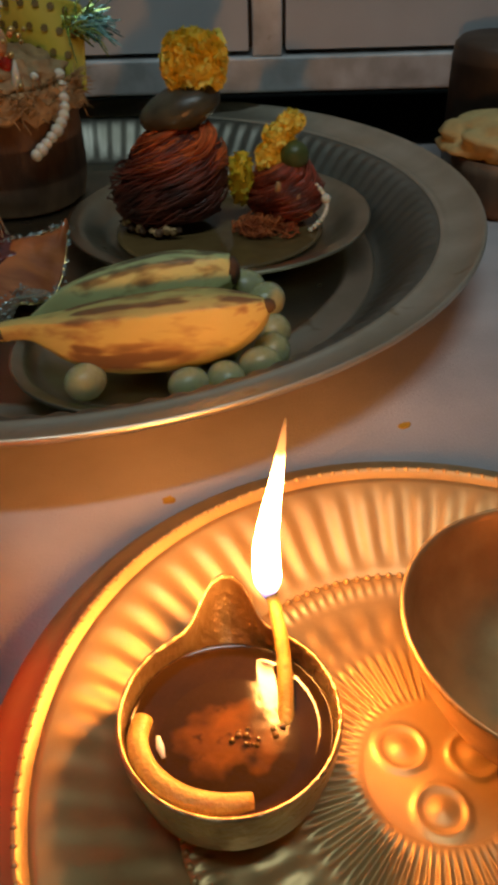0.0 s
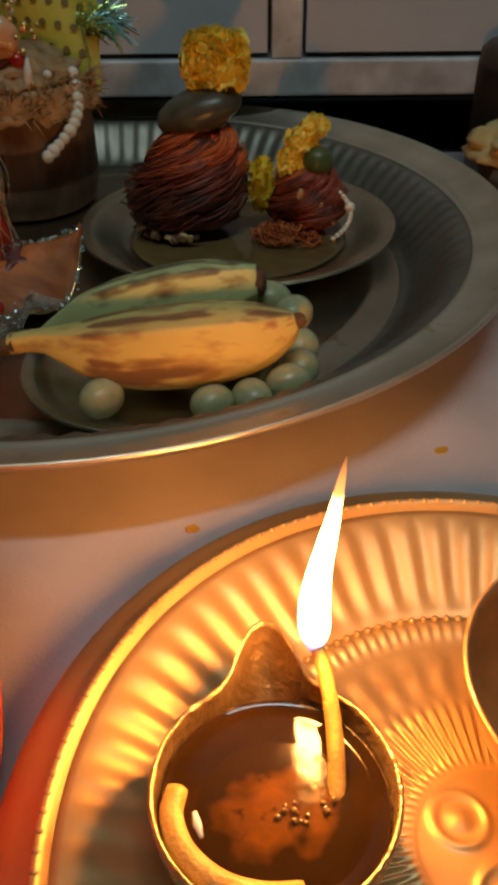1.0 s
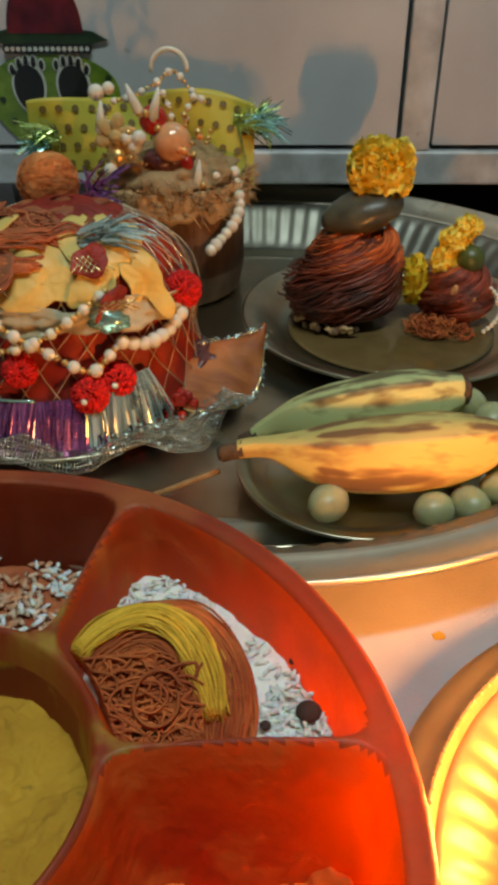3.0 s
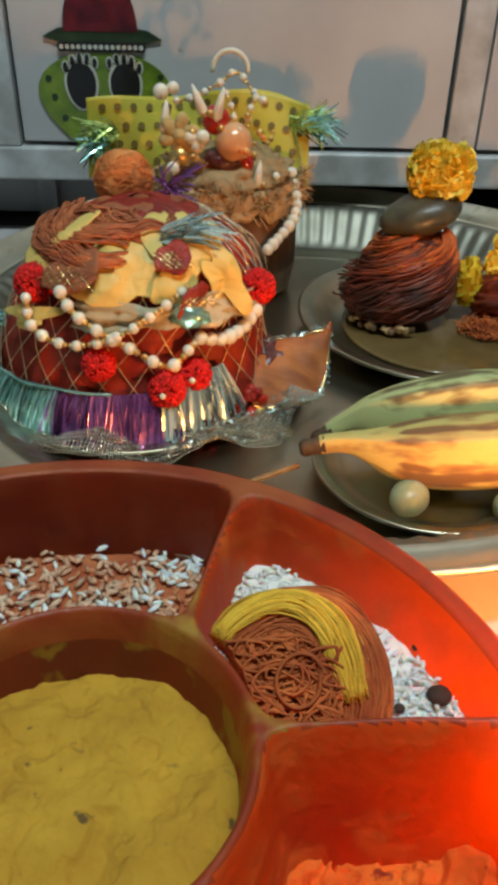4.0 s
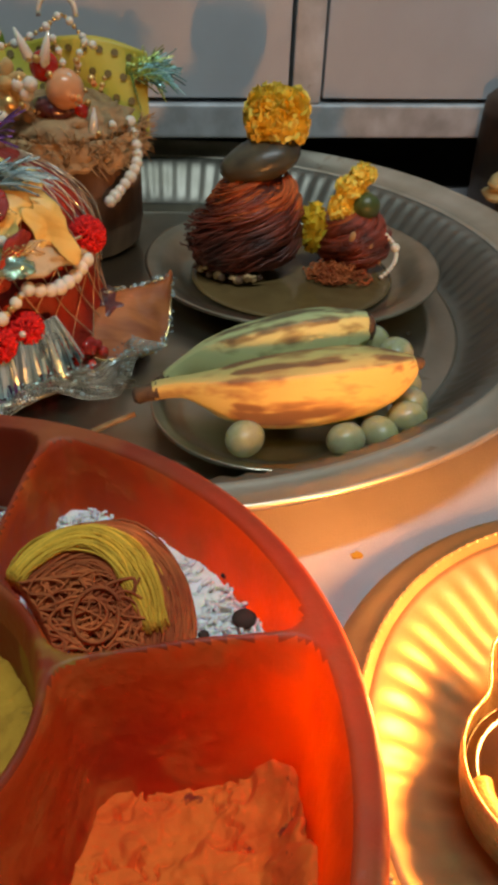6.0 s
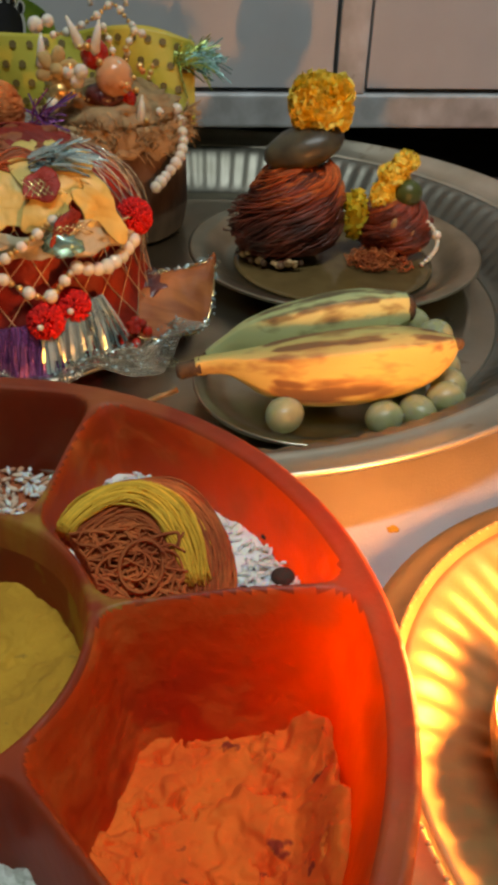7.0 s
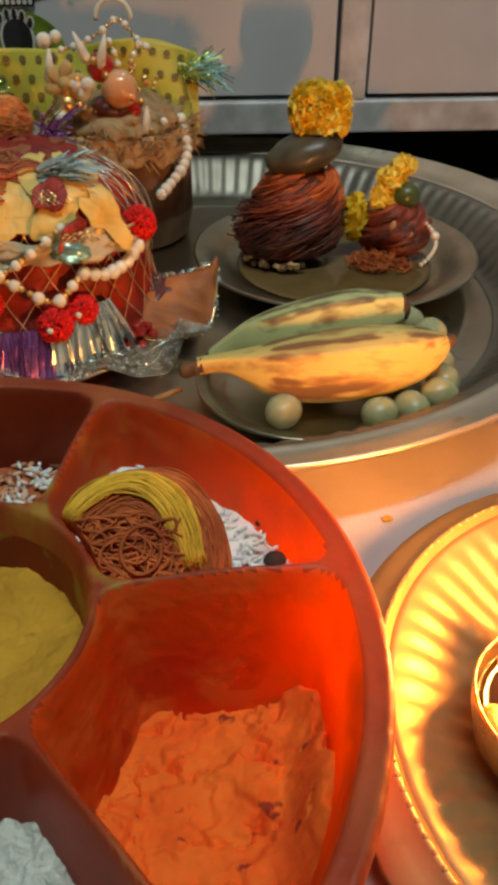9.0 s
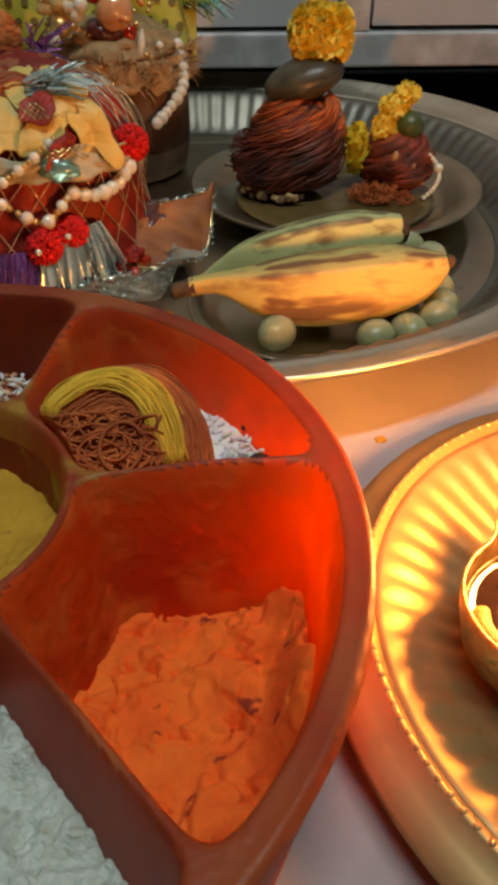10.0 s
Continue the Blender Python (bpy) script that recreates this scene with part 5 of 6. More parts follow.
def build_bundle():
    b = thing("dressed_coconut", "coconut dressed in red net, yellow satin, pearls and foil fringe", "ritual bundle", (BUNDLE[0], BUNDLE[1], 0.0045))

    def skin(a, z, off=0.0):
        r = bundle_r(z) * (1 + 0.05 * noise.noise(Vector((3 * math.cos(a), 3 * math.sin(a), z * 30)))) + off
        return Vector((r * 1.25 * math.cos(a) + 0.0075 * smooth_step(0.030, 0.075, z), r * math.sin(a), z))
    draped("body", "red net cloth body", b, lambda u, v: skin(2 * math.pi * u, 0.0998 * v, 0.0012 * math.sin(22 * 2 * math.pi * u) * (1 - v) + 0.0025 * v * noise.noise(Vector((9 * math.cos(6.283 * u), 9 * math.sin(6.283 * u), 14 * v)))), 160, 50, RED_NET)
    v, f = [], []
    for k in range(30):
        for s in (-1, 1):
            a0 = 2 * math.pi * k / 30
            tube(v, f, [skin(a0 + s * 0.9 * i / 13, 0.006 + 0.088 * i / 13, 0.0020) for i in range(14)], 0.00032, 4)
    make("gold_net", v, f, GOLD_NET, b, "pale gold net lines")
    # front of the bundle is at angle -90 degrees
    def patch(a0, a1, z0, z1, off, ragged, seed):
        def fn(u, w):
            a = a0 + (a1 - a0) * u
            lo = z0 + ragged * noise.noise(Vector((u * 5 + seed, 0, 0)))
            hi = z1 + ragged * noise.noise(Vector((u * 4 + seed, 7, 0)))
            z = lo + (hi - lo) * w
            return skin(a, z, off + 0.0055 * noise.noise(Vector((u * 4, w * 3, seed))) + 0.0030 * noise.noise(Vector((u * 10, w * 6, seed))) + 0.0012 * noise.noise(Vector((u * 26, w * 15, seed))))
        return fn
    def scrap(a0, z0, wide, high, turn, off, seed, ragged=0.35):
        """A torn piece of cloth laid on the dome, its middle at an angle and a height."""
        def fn(u, w):
            t = 2 * math.pi * u
            q = w * (1 + ragged * (0.8 * math.cos(3 * t + seed) + 0.45 * math.cos(5 * t + 2 * seed)) + ragged * noise.noise(Vector((1.5 * math.cos(t) + seed, 1.5 * math.sin(t), seed))) + 0.16 * ragged * noise.noise(Vector((5 * math.cos(t) + seed, 5 * math.sin(t), 3))))
            s, h = q * wide * math.cos(t), q * high * math.sin(t)
            s, h = s * math.cos(turn) - h * math.sin(turn), s * math.sin(turn) + h * math.cos(turn)
            crease = 0.0046 * noise.noise(Vector((s * 60, h * 60, seed))) + 0.0018 * noise.noise(Vector((s * 140, h * 140, seed))) + 0.0004 * noise.noise(Vector((s * 400, h * 400, seed)))
            z = min(0.0975, z0 + h)
            return skin(a0 + s / (0.012 + bundle_r(z)), z, off + crease)
        return fn
    for k, (a0, z0, wide, high, turn, seed) in enumerate(((-1.62, 0.0760, 0.024, 0.0105, -0.05, 1.0), (-1.12, 0.0830, 0.019, 0.0120, 0.75, 2.0), (-0.80, 0.0740, 0.008, 0.0130, 0.1, 3.0), (-2.35, 0.0840, 0.012, 0.0085, 0.5, 4.0), (-2.25, 0.0570, 0.012, 0.0050, 0.2, 5.0))):
        draped("yellow_wrap", "" if k else "crumpled yellow satin wrap", b, scrap(a0, z0, wide, high, turn, 0.0056 + 0.0008 * k, seed, 0.34), 120, 18, YELLOW_CLOTH)
    for k, (a0, z0, wide, high, turn) in enumerate(((-1.22, 0.0850, 0.0070, 0.0048, 0.5), (-2.00, 0.0780, 0.0120, 0.0070, 0.3), (-1.14, 0.0690, 0.0090, 0.0040, 0.9))):
        draped("net_scrap", "" if k else "scrap of red net cloth", b, scrap(a0, z0, wide, high, turn, 0.0112 + 0.0004 * k, 30.0 + 5 * k, 0.13), 60, 10, RED_NET if k != 1 else BROWN_CLOTH)
        v, f = [], []
        for m in range(-2, 3):
            for sgn in (-1, 1):
                tube(v, f, [skin(a0 + (0.30 * wide * m + sgn * 0.8 * wide * (i / 9 - 0.5)) / (0.012 + bundle_r(z0)), z0 + 1.2 * high * (i / 9 - 0.5), 0.0140 + 0.0004 * k) for i in range(10)], 0.00022, 4)
        make("gold_net", v, f, GOLD_THREAD, b, "")
    draped("ribbon", "shiny beige satin ribbon", b, patch(-1.95, -0.45, 0.055, 0.067, 0.0055, 0.004, 6.0), 70, 10, SATIN)
    g = random.Random(77)
    v, f = [], []
    for k in range(16):
        a0, span, z0, lift, wave = g.uniform(-3.3, -2.5), g.uniform(0.7, 1.15), g.uniform(0.0850, 0.0960), g.uniform(0.006, 0.0110), g.uniform(0, 6.28)
        for m in range(16):
            t = g.uniform(0, 6.28)
            row = []
            for i in range(16):
                q = i / 15
                z = min(0.0975, z0 + 0.0018 * math.cos(t) - 0.004 * q + 0.0022 * math.sin(4 * q + wave) + 0.0004 * math.sin(15 * q + m))
                row.append(skin(a0 + span * q + 0.02 * math.cos(3 * t), z, lift + 0.0012 * math.sin(t)))
            tube(v, f, row, g.uniform(0.00030, 0.00055), 4)
    for k in range(12):
        a0, span, z0, lift, wave = g.uniform(-2.7, -1.5), g.uniform(0.6, 1.0), g.uniform(0.0900, 0.0970), g.uniform(0.003, 0.0100), g.uniform(0, 6.28)
        for m in range(12):
            t = g.uniform(0, 6.28)
            tube(v, f, [skin(a0 + span * i / 11, min(0.0985, z0 + 0.0014 * math.cos(t) + 0.0020 * math.sin(5 * i / 11 + wave)), lift + 0.0012 * math.sin(t) + 0.002 * math.sin(6 * i / 11 + wave)) for i in range(12)], g.uniform(0.00030, 0.00055), 4)
    make("hank", v, f, RUST_THREAD, b, "rust-coloured thread shawl over the shoulder")
    v, f = [], []
    strands(v, f, (-0.0030, 0.0200, 0.1010), (0.0136, 0.0136, 0.0140), 150, 0.00016, -0.98, 0.98, 1.4, 1.0, 43, 30)
    make("thread_ball", v, f, ORANGE_THREAD, b, "fuzzy ball of orange cotton on top")
    lump("ball_core", (-0.0030, 0.0200, 0.1010), (0.0139, 0.0139, 0.0144), ORANGE_THREAD, b, rough=0.10, freq=160, seg=4)
    lump("crown", (0.006, 0.002, 0.0890), (0.028, 0.022, 0.0090), RUST_THREAD, b, "rust crumpled cloth at the crown", rough=0.35, freq=110, seg=4)
    lump("neck", (0.000, 0.012, 0.0890), (0.0110, 0.0110, 0.0080), ORANGE_THREAD, b, "loose orange cotton neck", rough=0.3, freq=130, seg=4)
    pompom(b, (0.0640, -0.0200, 0.0630), 0.0092, seed=1)
    pompom(b, (-0.0380, -0.0370, 0.0700), 0.0092, seed=2)
    pompom(b, (0.0357, -0.0492, 0.0303), 0.0088, seed=3)
    pompom(b, (0.0235, -0.0568, 0.0268), 0.0092, seed=4)
    for x, y, z in ((0.0352, -0.0582, 0.0325), (0.0222, -0.0662, 0.0285)):
        lump("centre_bead", (x, y, z), (0.0016, 0.0013, 0.0016), PEARL, b, "pale bead in the pompom", seg=2)
    pompom(b, (-0.0081, -0.0545, 0.0382), 0.0082, seed=5)
    P = lambda a, z, o=0.0085: tuple(skin(a, z, o))
    pearl_string(b, [(-0.0395, -0.0476, 0.068), (-0.0377, -0.0495, 0.0536), (-0.0212, -0.0554, 0.0479), (0.0002, -0.058, 0.0531), (0.0181, -0.0556, 0.0635), (0.0339, -0.0467, 0.0739)], 25, 0.0030)
    pearl_string(b, [(-0.0229, -0.0517, 0.0729), (-0.0168, -0.0558, 0.0641), (-0.0047, -0.0578, 0.0552), (0.0074, -0.0576, 0.0481), (0.0246, -0.0555, 0.0381), (0.0361, -0.0503, 0.0478)], 19, 0.0034)
    pearl_string(b, [(0.0246, -0.0554, 0.0386), (0.0335, -0.0514, 0.0449), (0.0374, -0.0496, 0.0498)], 6, 0.0020)
    pearl_string(b, [(0.0374, -0.0496, 0.0504), (0.0488, -0.0429, 0.0467), (0.0578, -0.035, 0.0489), (0.0643, -0.0267, 0.0554)], 8, 0.0040, False, "row of large cream pearls")
    lump("foil_knot", (0.0339, -0.0507, 0.061), (0.0085, 0.004, 0.0055), FOIL_AQUA, b, "crumpled aqua foil knot", rough=0.5, freq=300)
    fringe("aqua_fringe", "aqua foil fringe", b, [P(-2.95, 0.0225, 0.005), P(-2.45, 0.0230, 0.005), P(-1.98, 0.024, 0.005)], 0.0215, FOIL_AQUA, 190, 51, 0.0009, 0.6)
    fringe("purple_fringe", "purple foil fringe", b, [P(-1.98, 0.024, 0.005), P(-1.6, 0.0245, 0.005), P(-1.22, 0.026, 0.005)], 0.0220, FOIL_PURPLE, 230, 52, 0.0009, 0.6)
    fringe("silver_fringe", "silver foil fringe", b, [P(-1.30, 0.0290, 0.006), P(-1.1, 0.0320, 0.007), P(-0.86, 0.0345, 0.007)], 0.0215, FOIL_SILVER, 75, 53, 0.0009, flare=0.55)
    for name, mm, a0, a1 in (("fringe_band", FOIL_AQUA, -2.75, -1.6),):
        v, f = [], []
        tube(v, f, [P(a0 + (a1 - a0) * i / 20, 0.0230 + 0.002 * i / 20, 0.0055) for i in range(21)], 0.0009, 6)
        make(name, v, f, mm, b, "twisted foil band")
    tinsel("tinsel", "silver tinsel sprig", b, skin(-1.05, 0.092, 0.008), 0.020, FOIL_SILVER, 70, 61, (0.9, 0.1, 0.10), 0.35)
    tinsel("tinsel", "purple tinsel sprig", b, (0.020, 0.020, 0.098), 0.018, FOIL_PURPLE, 30, 62, (0.3, -0.3, 0.3), 0.7)
    tinsel("tinsel", "aqua tinsel sprig", b, skin(-2.95, 0.04, 0.004), 0.020, FOIL_AQUA, 40, 63, (-1, -0.2, 0.1), 0.6)
    g = random.Random(91)
    for k in range(34):
        p = skin(g.uniform(-1.30, -0.55), g.uniform(0.003, 0.016), 0.0035 + g.uniform(0, 0.004))
        lump("red_bead", p, [g.uniform(0.0018, 0.0030)] * 3, RED_GLASS, b, "shiny red bead at the hem" if k == 0 else "", rough=0.05, seg=2)
    # thin silver strands over the shoulder, standing in for highlights on the red net
    v, f = [], []
    for k in range(9):
        a = -1.0 + 0.13 * k
        tube(v, f, [skin(a + 0.3 * i / 9, 0.090 - 0.05 * i / 9, 0.0032 + 0.001 * math.sin(k)) for i in range(10)], 0.0003, 4)
    make("net_highlights", v, f, FOIL_SILVER, b, "silver strands standing in for highlights on the red net")


def build_bundle_base():
    build_small_plate("bundle_plate", "steel plate under the dressed coconut", (-0.2, 0.388, 0.0), 0.080, 0.0105, 0.0050, STEEL_DULL)
    # lace hem and the wrapped leaf beside the bundle
    def lace(u, w):
        a = -2.6 + 2.25 * u
        r = 0.060 + 0.026 * w + 0.004 * math.sin(26 * u) * w
        return Vector((-0.196 + r * 1.15 * math.cos(a), 0.386 + r * math.sin(a), 0.0125 + 0.004 * math.sin(19 * u + 2 * w) + 0.003 * noise.noise(Vector((u * 20, w * 5, 0)))))
    ob = draped("lace_cloth", "", None, lace, 130, 12, LACE, 0.0006)
    ob.modifiers.clear()
    holes = ob.modifiers.new("lace_holes", "WIREFRAME")
    holes.thickness, holes.use_replace = 0.0006, True
    tagged(ob, "crumpled silver lace cloth round the coconut", "lace cloth")
    pack = thing("wrapped_packet", "maroon packet with a dry orange leaf beside the coconut", "packet", (-0.125, 0.375, 0.006))
    lump("packet", (-0.006, 0.010, 0.012), (0.020, 0.018, 0.0125), FOIL_MAROON, pack, "crumpled dark maroon wrap", rough=0.3, freq=130, seg=5)
    upper = spline([(-0.016, 0.006, 0.022), (-0.004, 0.010, 0.024), (0.010, 0.013, 0.0255), (0.0275, 0.016, 0.0300)], 31)
    lower = spline([(-0.012, -0.024, 0.006), (0.010, -0.020, 0.004), (0.024, -0.006, 0.006), (0.0285, 0.0155, 0.0285)], 31)

    def leaf(u, w):
        i = round(w * 30)
        p = Vector(lower[i]).lerp(Vector(upper[i]), u)
        return p + Vector((0, 0, 0.004 * math.sin(math.pi * u) + 0.0025 * noise.noise(Vector((u * 4, w * 5, 2)))))
    draped("leaf", "dry orange pointed leaf", pack, leaf, 16, 30, LEAF_DRY)
    v, f = [], []
    for s in (0, 1):
        tube(v, f, [leaf(s, i / 29) + Vector((0, -0.0006, 0)) for i in range(30)], 0.0008, 5)
    make("leaf_trim", v, f, GOLD_THREAD, pack, "sparkling trim on the leaf edge")
    g = random.Random(57)

    def glitter(spots, parent, label):
        """Tiny tilted sequins, all one trimming."""
        v, f = [], []
        for p in spots:
            n = Vector((g.gauss(0, 1), g.gauss(-0.6, 1), g.gauss(0.8, 1))).normalized()
            a = n.orthogonal().normalized() * g.uniform(0.0005, 0.0011)
            c = n.cross(a)
            k = len(v)
            v += [p + a, p + c, p - a, p - c, p + n * 0.0004]
            f += [(k, k + 1, k + 4), (k + 1, k + 2, k + 4), (k + 2, k + 3, k + 4), (k + 3, k, k + 4), (k + 3, k + 2, k + 1, k)]
        return make("tinsel", v, f, FOIL_SILVER, parent, label, smooth=False)
    edge_spots = [leaf(g.choice((0.0, 1.0)), g.uniform(0.1, 1)) + Vector((g.gauss(0, 0.0012), g.gauss(0, 0.0012), g.gauss(0, 0.0008) + 0.0008)) for k in range(260)]
    glitter(edge_spots, pack, "silver glitter along the leaf edge")
    glitter([lace(g.uniform(0.45, 1.0), g.random()) + Vector((0, 0, 0.0010 + 0.001 * g.random())) for k in range(170)], ob, "silver glitter on the lace")


def build_pot():
    pot = thing("clay_pot", "rough brown clay pot dressed with yellow dotted net and ornaments", "pot", (-0.1565, 0.523, 0.0045))
    prof = [(0, 0.001), (0.036, 0.001), (0.0425, 0.006), (0.0455, 0.020), (0.0455, 0.045), (0.0450, 0.062), (0.0460, 0.066), (0.0450, 0.0675), (0.0400, 0.0670)]
    v, f = lathe_data(prof, 90, lambda r, a, z: z, 0.003)
    make("pot_body", v, f, CLAY, pot, "rough brown clay body")
    def rag(u, w):
        a = 2 * math.pi * u
        r = 0.046 + 0.003 * w + 0.0015 * math.sin(13 * a) + 0.002 * noise.noise(Vector((4 * math.cos(a), 4 * math.sin(a), 5 * w)))
        return Vector((r * math.cos(a), r * math.sin(a), 0.074 - 0.016 * w * (1 + 0.35 * noise.noise(Vector((6 * math.cos(a), 6 * math.sin(a), 1))))))
    draped("rim_cloth", "ragged straw-coloured cloth round the rim", pot, rag, 140, 8, STRAW)
    lump("filling", (0, 0, 0.074), (0.041, 0.040, 0.018), STRAW, pot, "straw-coloured cloth filling", rough=0.3, freq=110, seg=4)
    v, f = [], []
    g = random.Random(63)
    for k in range(420):
        a = g.uniform(-2.8, 0.3)
        p = Vector((0.047 * math.cos(a), 0.047 * math.sin(a), g.uniform(0.058, 0.076)))
        d = Vector((math.cos(a) * 0.5 + g.gauss(0, 0.5), math.sin(a) * 0.5 + g.gauss(0, 0.3), g.gauss(0.25, 0.6))).normalized() * g.uniform(0.005, 0.012)
        tube(v, f, [p, p + d * 0.5 + Vector((0, 0, 0.001)), p + d], [0.0004, 0.00035, 0.0002], 4)
    make("tinsel", v, f, STRAW, pot, "dry straw fibres round the rim")
    def scarf(u, w):
        x = -0.088 + 0.140 * u
        bow = 0.022 * math.cos(math.pi * (u - 0.55))
        z = 0.074 + 0.042 * w + 0.0035 * math.sin(9 * u + 1) * w - 0.020 * (1 - w) * u * 0.3 - 0.010 * abs(u - 0.55)
        y = 0.004 + bow + 0.012 * w + 0.004 * math.sin(12 * u + 3 * w)
        return Vector((x, y, z))
    net = draped("dotted_net", "yellow-green net with olive dots", pot, scarf, 90, 18, DOT_CLOTH)
    for k in range(60):
        row, col = divmod(k, 15)
        u, w = 0.035 + 0.066 * col + (0.033 if row % 2 else 0.0), 0.14 + 0.24 * row
        if u > 0.98:
            continue
        p, pu, pw = scarf(u, w), scarf(u + 0.01, w), scarf(u, w + 0.02)
        nrm = (pu - p).cross(pw - p).normalized()
        if nrm.y > 0:
            nrm = -nrm
        bm = bmesh.new()
        bmesh.ops.create_circle(bm, cap_ends=True, segments=14, radius=0.0023)
        bm.transform(Matrix.Translation(p + nrm * 0.0011) @ nrm.to_track_quat("Z", "Y").to_matrix().to_4x4())
        d = part("dot", bm, DOT_BROWN, net)
    tinsel("tinsel", "green-gold tinsel tuft", pot, (0.046, 0.024, 0.100), 0.020, FOIL_GREEN, 90, 71, (0.8, -0.1, 0.1), 0.8)
    tinsel("tinsel", "aqua tinsel tuft", pot, (0.052, 0.020, 0.100), 0.019, FOIL_AQUA, 50, 72, (1.0, -0.2, 0.0), 0.6)
    tinsel("tinsel", "green tinsel tuft", pot, (-0.075, 0.010, 0.095), 0.018, FOIL_GREEN, 70, 73, (-0.7, -0.3, -0.3), 0.8)
    tinsel("tinsel", "aqua tinsel tuft", pot, (-0.078, 0.004, 0.088), 0.016, FOIL_AQUA, 40, 74, (-0.5, -0.5, -0.3), 0.8)
    # ornaments hung in front of the net
    pearl_string(pot, [(-0.030, -0.012, 0.118), (-0.018, -0.014, 0.121), (-0.004, -0.012, 0.128), (0.006, -0.010, 0.134), (0.016, -0.012, 0.124), (0.024, -0.014, 0.118)], 17, 0.0026)
    pearl_string(pot, [(-0.034, -0.016, 0.116), (-0.031, -0.024, 0.104), (-0.022, -0.030, 0.094), (-0.012, -0.032, 0.088)], 11, 0.0026)
    pearl_string(pot, [(0.000, -0.016, 0.124), (0.004, -0.022, 0.116), (0.006, -0.026, 0.108)], 7, 0.0024)
    pearl_string(pot, [(0.018, -0.016, 0.122), (0.014, -0.022, 0.115), (0.013, -0.026, 0.107)], 7, 0.0024)
    pearl_string(pot, [(0.040, -0.012, 0.080), (0.044, -0.026, 0.066), (0.042, -0.034, 0.056), (0.034, -0.040, 0.047), (0.026, -0.046, 0.040)], 11, 0.0040, False, "string of larger cream pearls")
    for x, y, z, s, m, lab in ((0.005, -0.025, 0.0985, 0.0113, PEACH, "glossy peach ball ornament"), (-0.0055, -0.022, 0.1100, 0.0085, RED_GLASS, "red bead"), (0.012, -0.024, 0.0860, 0.0060, RED_GLASS, "red bead"), (-0.026, -0.033, 0.0920, 0.0062, GOLD, "gold ornament"),
                               (-0.0156, -0.034, 0.0983, 0.0046, PEARL, "pearl"), (-0.0125, -0.036, 0.1035, 0.0042, PEARL, "pearl"), (-0.0195, -0.035, 0.1030, 0.0040, PEARL, "pearl"), (-0.0370, -0.023, 0.1250, 0.0046, PEARL, "pearl"), (-0.0300, -0.022, 0.1270, 0.0036, PEARL, "pearl"), (-0.030, -0.038, 0.0860, 0.0040, PEARL, "pearl")):
        bm = bmesh.new()
        bmesh.ops.create_uvsphere(bm, u_segments=18, v_segments=12, radius=s)
        o = part("ornament", bm, m, pot, lab)
        o.location = (x, y, z)
    for x, y, z, t in ((-0.0340, -0.033, 0.1116, 0.1), (-0.0143, -0.030, 0.1205, -0.4), (0.0200, -0.034, 0.0800, 0.1), (-0.0032, -0.030, 0.1185, 0.25)):
        v, f = [], []
        rows = [(0, 0, 0.011), (0, 0, 0.004), (0, 0, -0.005), (0, 0, -0.008)]
        tube(v, f, rows, [0.0006, 0.0022, 0.0033, 0.0010], 12)
        o = make("drop_ornament", v, f, PEARL, pot, "cream drop bead")
        o.location, o.rotation_euler = (x, y, z), (0, t, 0)
    blossom = lump("cream_blossom", (-0.026, -0.036, 0.1040), (0.0042, 0.0034, 0.0042), BEIGE, pot, "cream cloth blossom", rough=0.15, seg=2)
    for k in range(6):
        a = k * math.pi / 3 + 0.3
        petal = lump("petal", (0, 0, 0), (0.0062, 0.0018, 0.0040), BEIGE, blossom, rough=0.2, freq=200, seg=2, seed=k)
        petal.location, petal.rotation_euler = (-0.026 + 0.0070 * math.cos(a), -0.0350, 0.1040 + 0.0070 * math.sin(a)), (0.25, -a, 0)
    lump("hollow", (0.000, -0.020, 0.0880), (0.014, 0.012, 0.008), FOIL_MAROON, pot, "dark maroon wrap under the ball", rough=0.3, freq=130, seg=3)
    # pale ring ornament standing on top
    v, f = [], []
    tube(v, f, [(0.002 + 0.0105 * math.cos(t), 0.004, 0.133 + 0.0105 * math.sin(t)) for t in [math.pi * (-0.05 + 1.1 * i / 18) for i in range(19)]], 0.0015, 8)
    make("ring_ornament", v, f, PEARL, pot, "pale arched ornament")
    for k in range(34):
        bm = bmesh.new()
        s = rng.uniform(0.0012, 0.0028)
        bmesh.ops.create_icosphere(bm, subdivisions=2, radius=s)
        for q in bm.verts:
            q.co *= 1 + 0.2 * noise.noise(q.co * 500 + Vector((k, 0, 0)))
        kind = rng.choice(("gold", "gold", "pearl", "orange"))
        o = part("ornament_bead", bm, {"gold": GOLD, "pearl": PEARL, "orange": ORANGE_THREAD}[kind], pot, {"gold": "gold bead", "pearl": "cream bead", "orange": "orange bead"}[kind])
        o.location = (rng.uniform(-0.036, 0.034), -0.030 + rng.uniform(-0.010, 0.006), rng.uniform(0.072, 0.116))


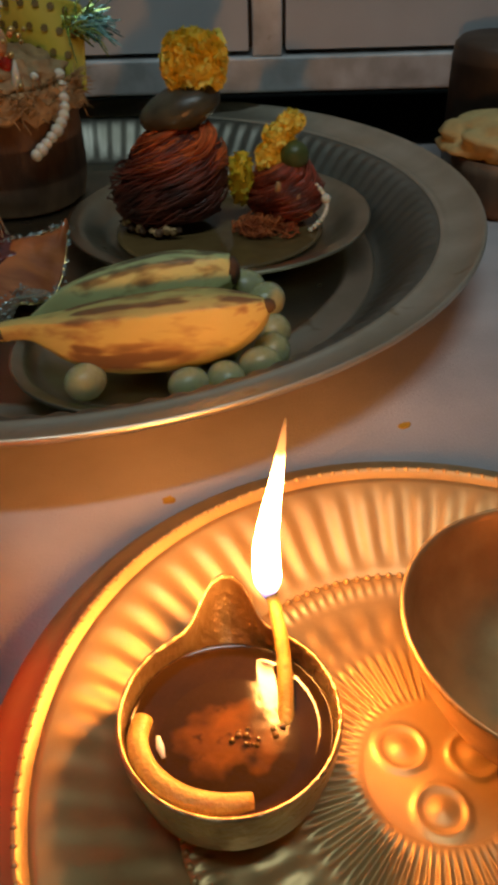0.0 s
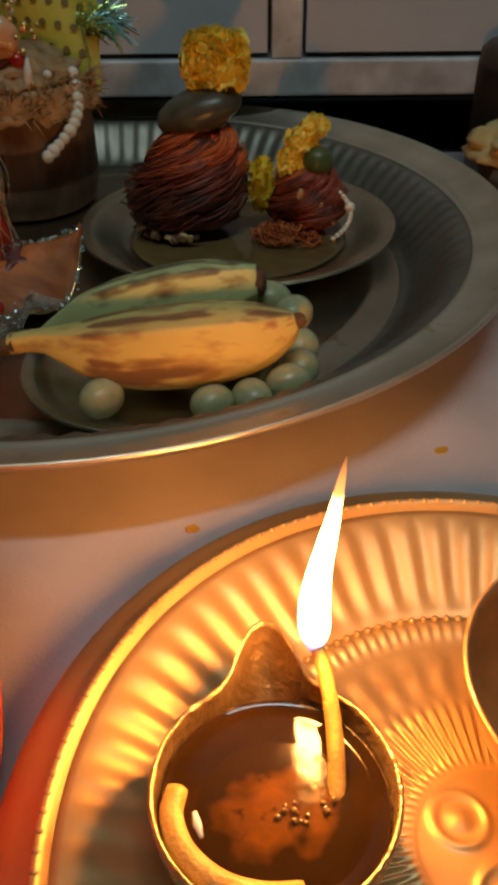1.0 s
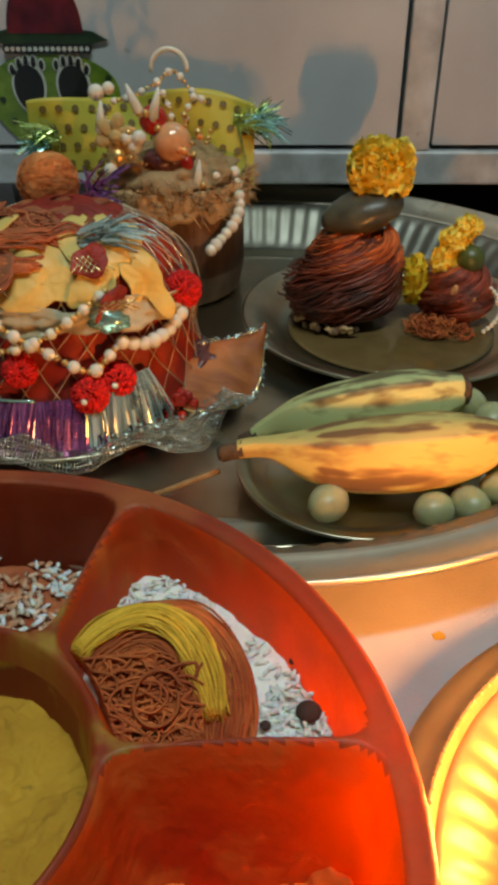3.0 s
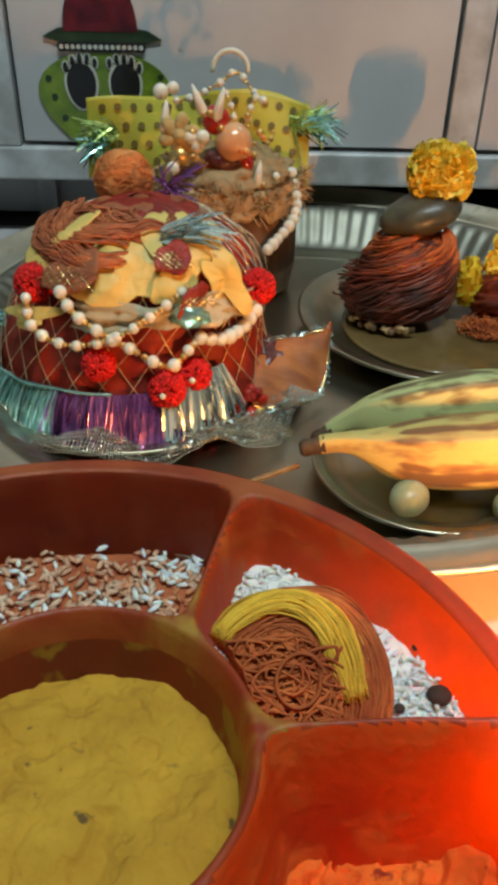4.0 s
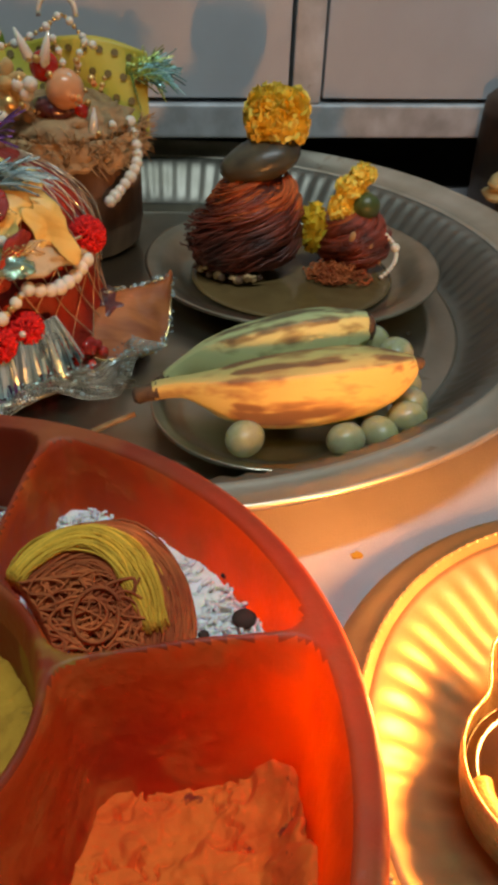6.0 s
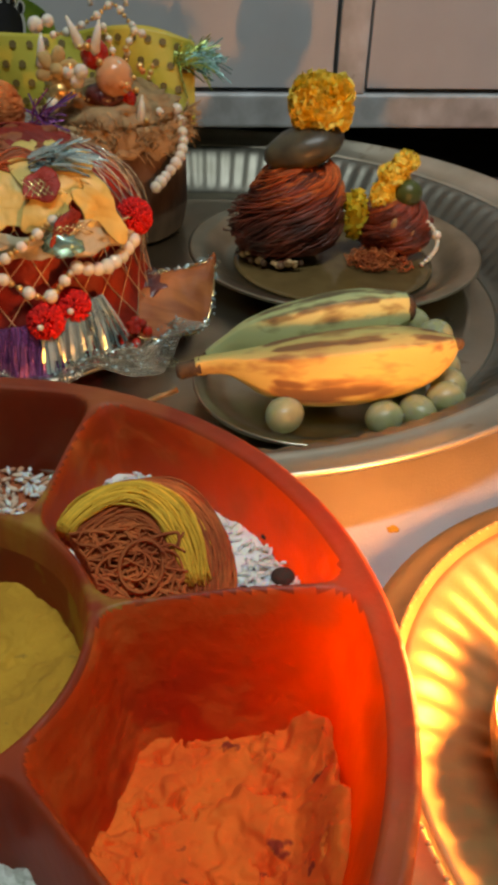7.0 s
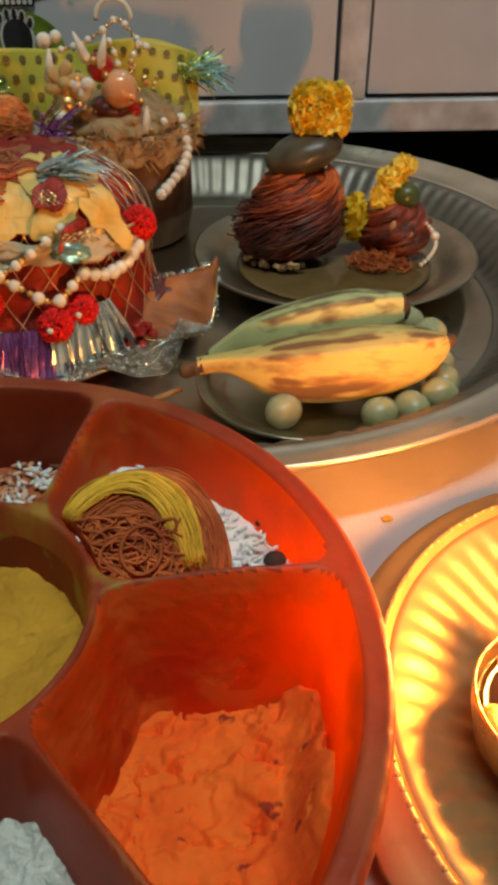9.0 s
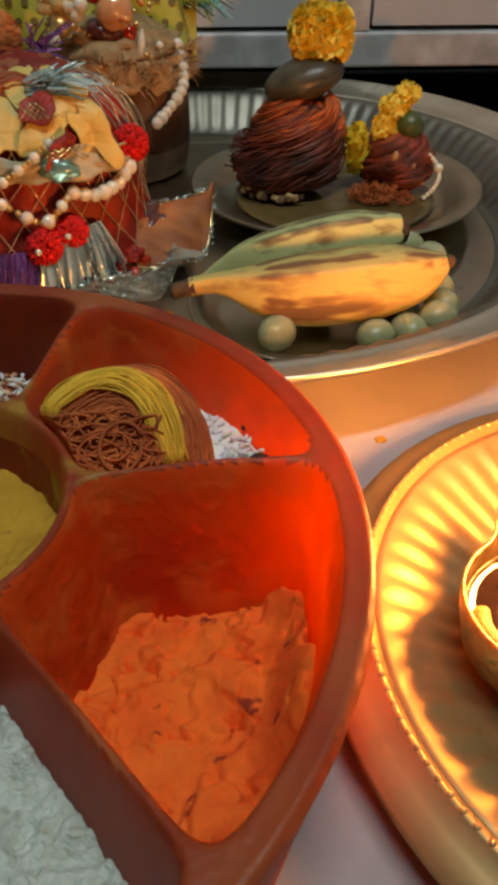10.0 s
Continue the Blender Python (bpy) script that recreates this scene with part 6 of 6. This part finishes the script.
def build_right_side():
    v, f = lathe_data([(0, 0.001), (0.030, 0.001), (0.0345, 0.006), (0.0350, 0.030), (0.0350, 0.072), (0.0340, 0.080), (0.0300, 0.084), (0.0, 0.0845)], 64, None, 0.0008)
    ob = make("brown_jar", v, f, CLAY_DARK)
    ob.location = (0.168, 0.575, 0.0008)
    tagged(ob, "dark brown jar standing before the cupboard", "jar")
    v, f = lathe_data([(0, 0.001), (0.024, 0.001), (0.029, 0.008), (0.031, 0.028), (0.0315, 0.034), (0.029, 0.034)], 64, None, 0.002)
    ob = make("clay_cup", v, f, CLAY)
    ob.location = (0.153, 0.497, 0.0008)
    tagged(ob, "brown clay cup beside the thali", "cup")
    c = lump("beige_cloth", (0, 0, 0), (0.036, 0.028, 0.014), BEIGE, rough=0.35, freq=70, seg=4)
    c.location = (0.152, 0.497, 0.0420)
    tagged(c, "crumpled beige cloth lying on the clay cup", "cloth")


def build_stains():
    """Thin powder marks on the cloth between the trays."""
    for x, y, a, b, turn, material, label in ((-0.0338, 0.2171, 0.0020, 0.0016, 0.3, TURMERIC, "small yellow turmeric mark on the cloth"), (0.0582, 0.2600, 0.0028, 0.0018, 0.5, TURMERIC, "small yellow turmeric mark on the cloth")):
        n = 30
        rim = [(1 + 0.35 * noise.noise(Vector((2 * math.cos(t), 2 * math.sin(t), x * 90)))) for t in [2 * math.pi * k / n for k in range(n)]]
        top = [(rim[k] * a * math.cos(2 * math.pi * k / n), rim[k] * b * math.sin(2 * math.pi * k / n), 0.0) for k in range(n)]
        low = [(px * 1.35, py * 1.35, -0.0012) for px, py, _ in top]
        faces = [tuple(range(n))] + [(n + k, n + (k + 1) % n, (k + 1) % n, k) for k in range(n)]
        ob = make("stain", top + low, faces, material, smooth=False)
        ob.location, ob.rotation_euler = (x, y, 0.0004), (0, 0, turn)
        tagged(ob, label, "stain", "marks on the cloth")


build_stains()
build_lamp_plate()
build_oil_lamp()
build_cup()
build_spice_tray()
build_tray_contents()
build_bundle()
build_bundle_base()
build_pot()
build_right_side()
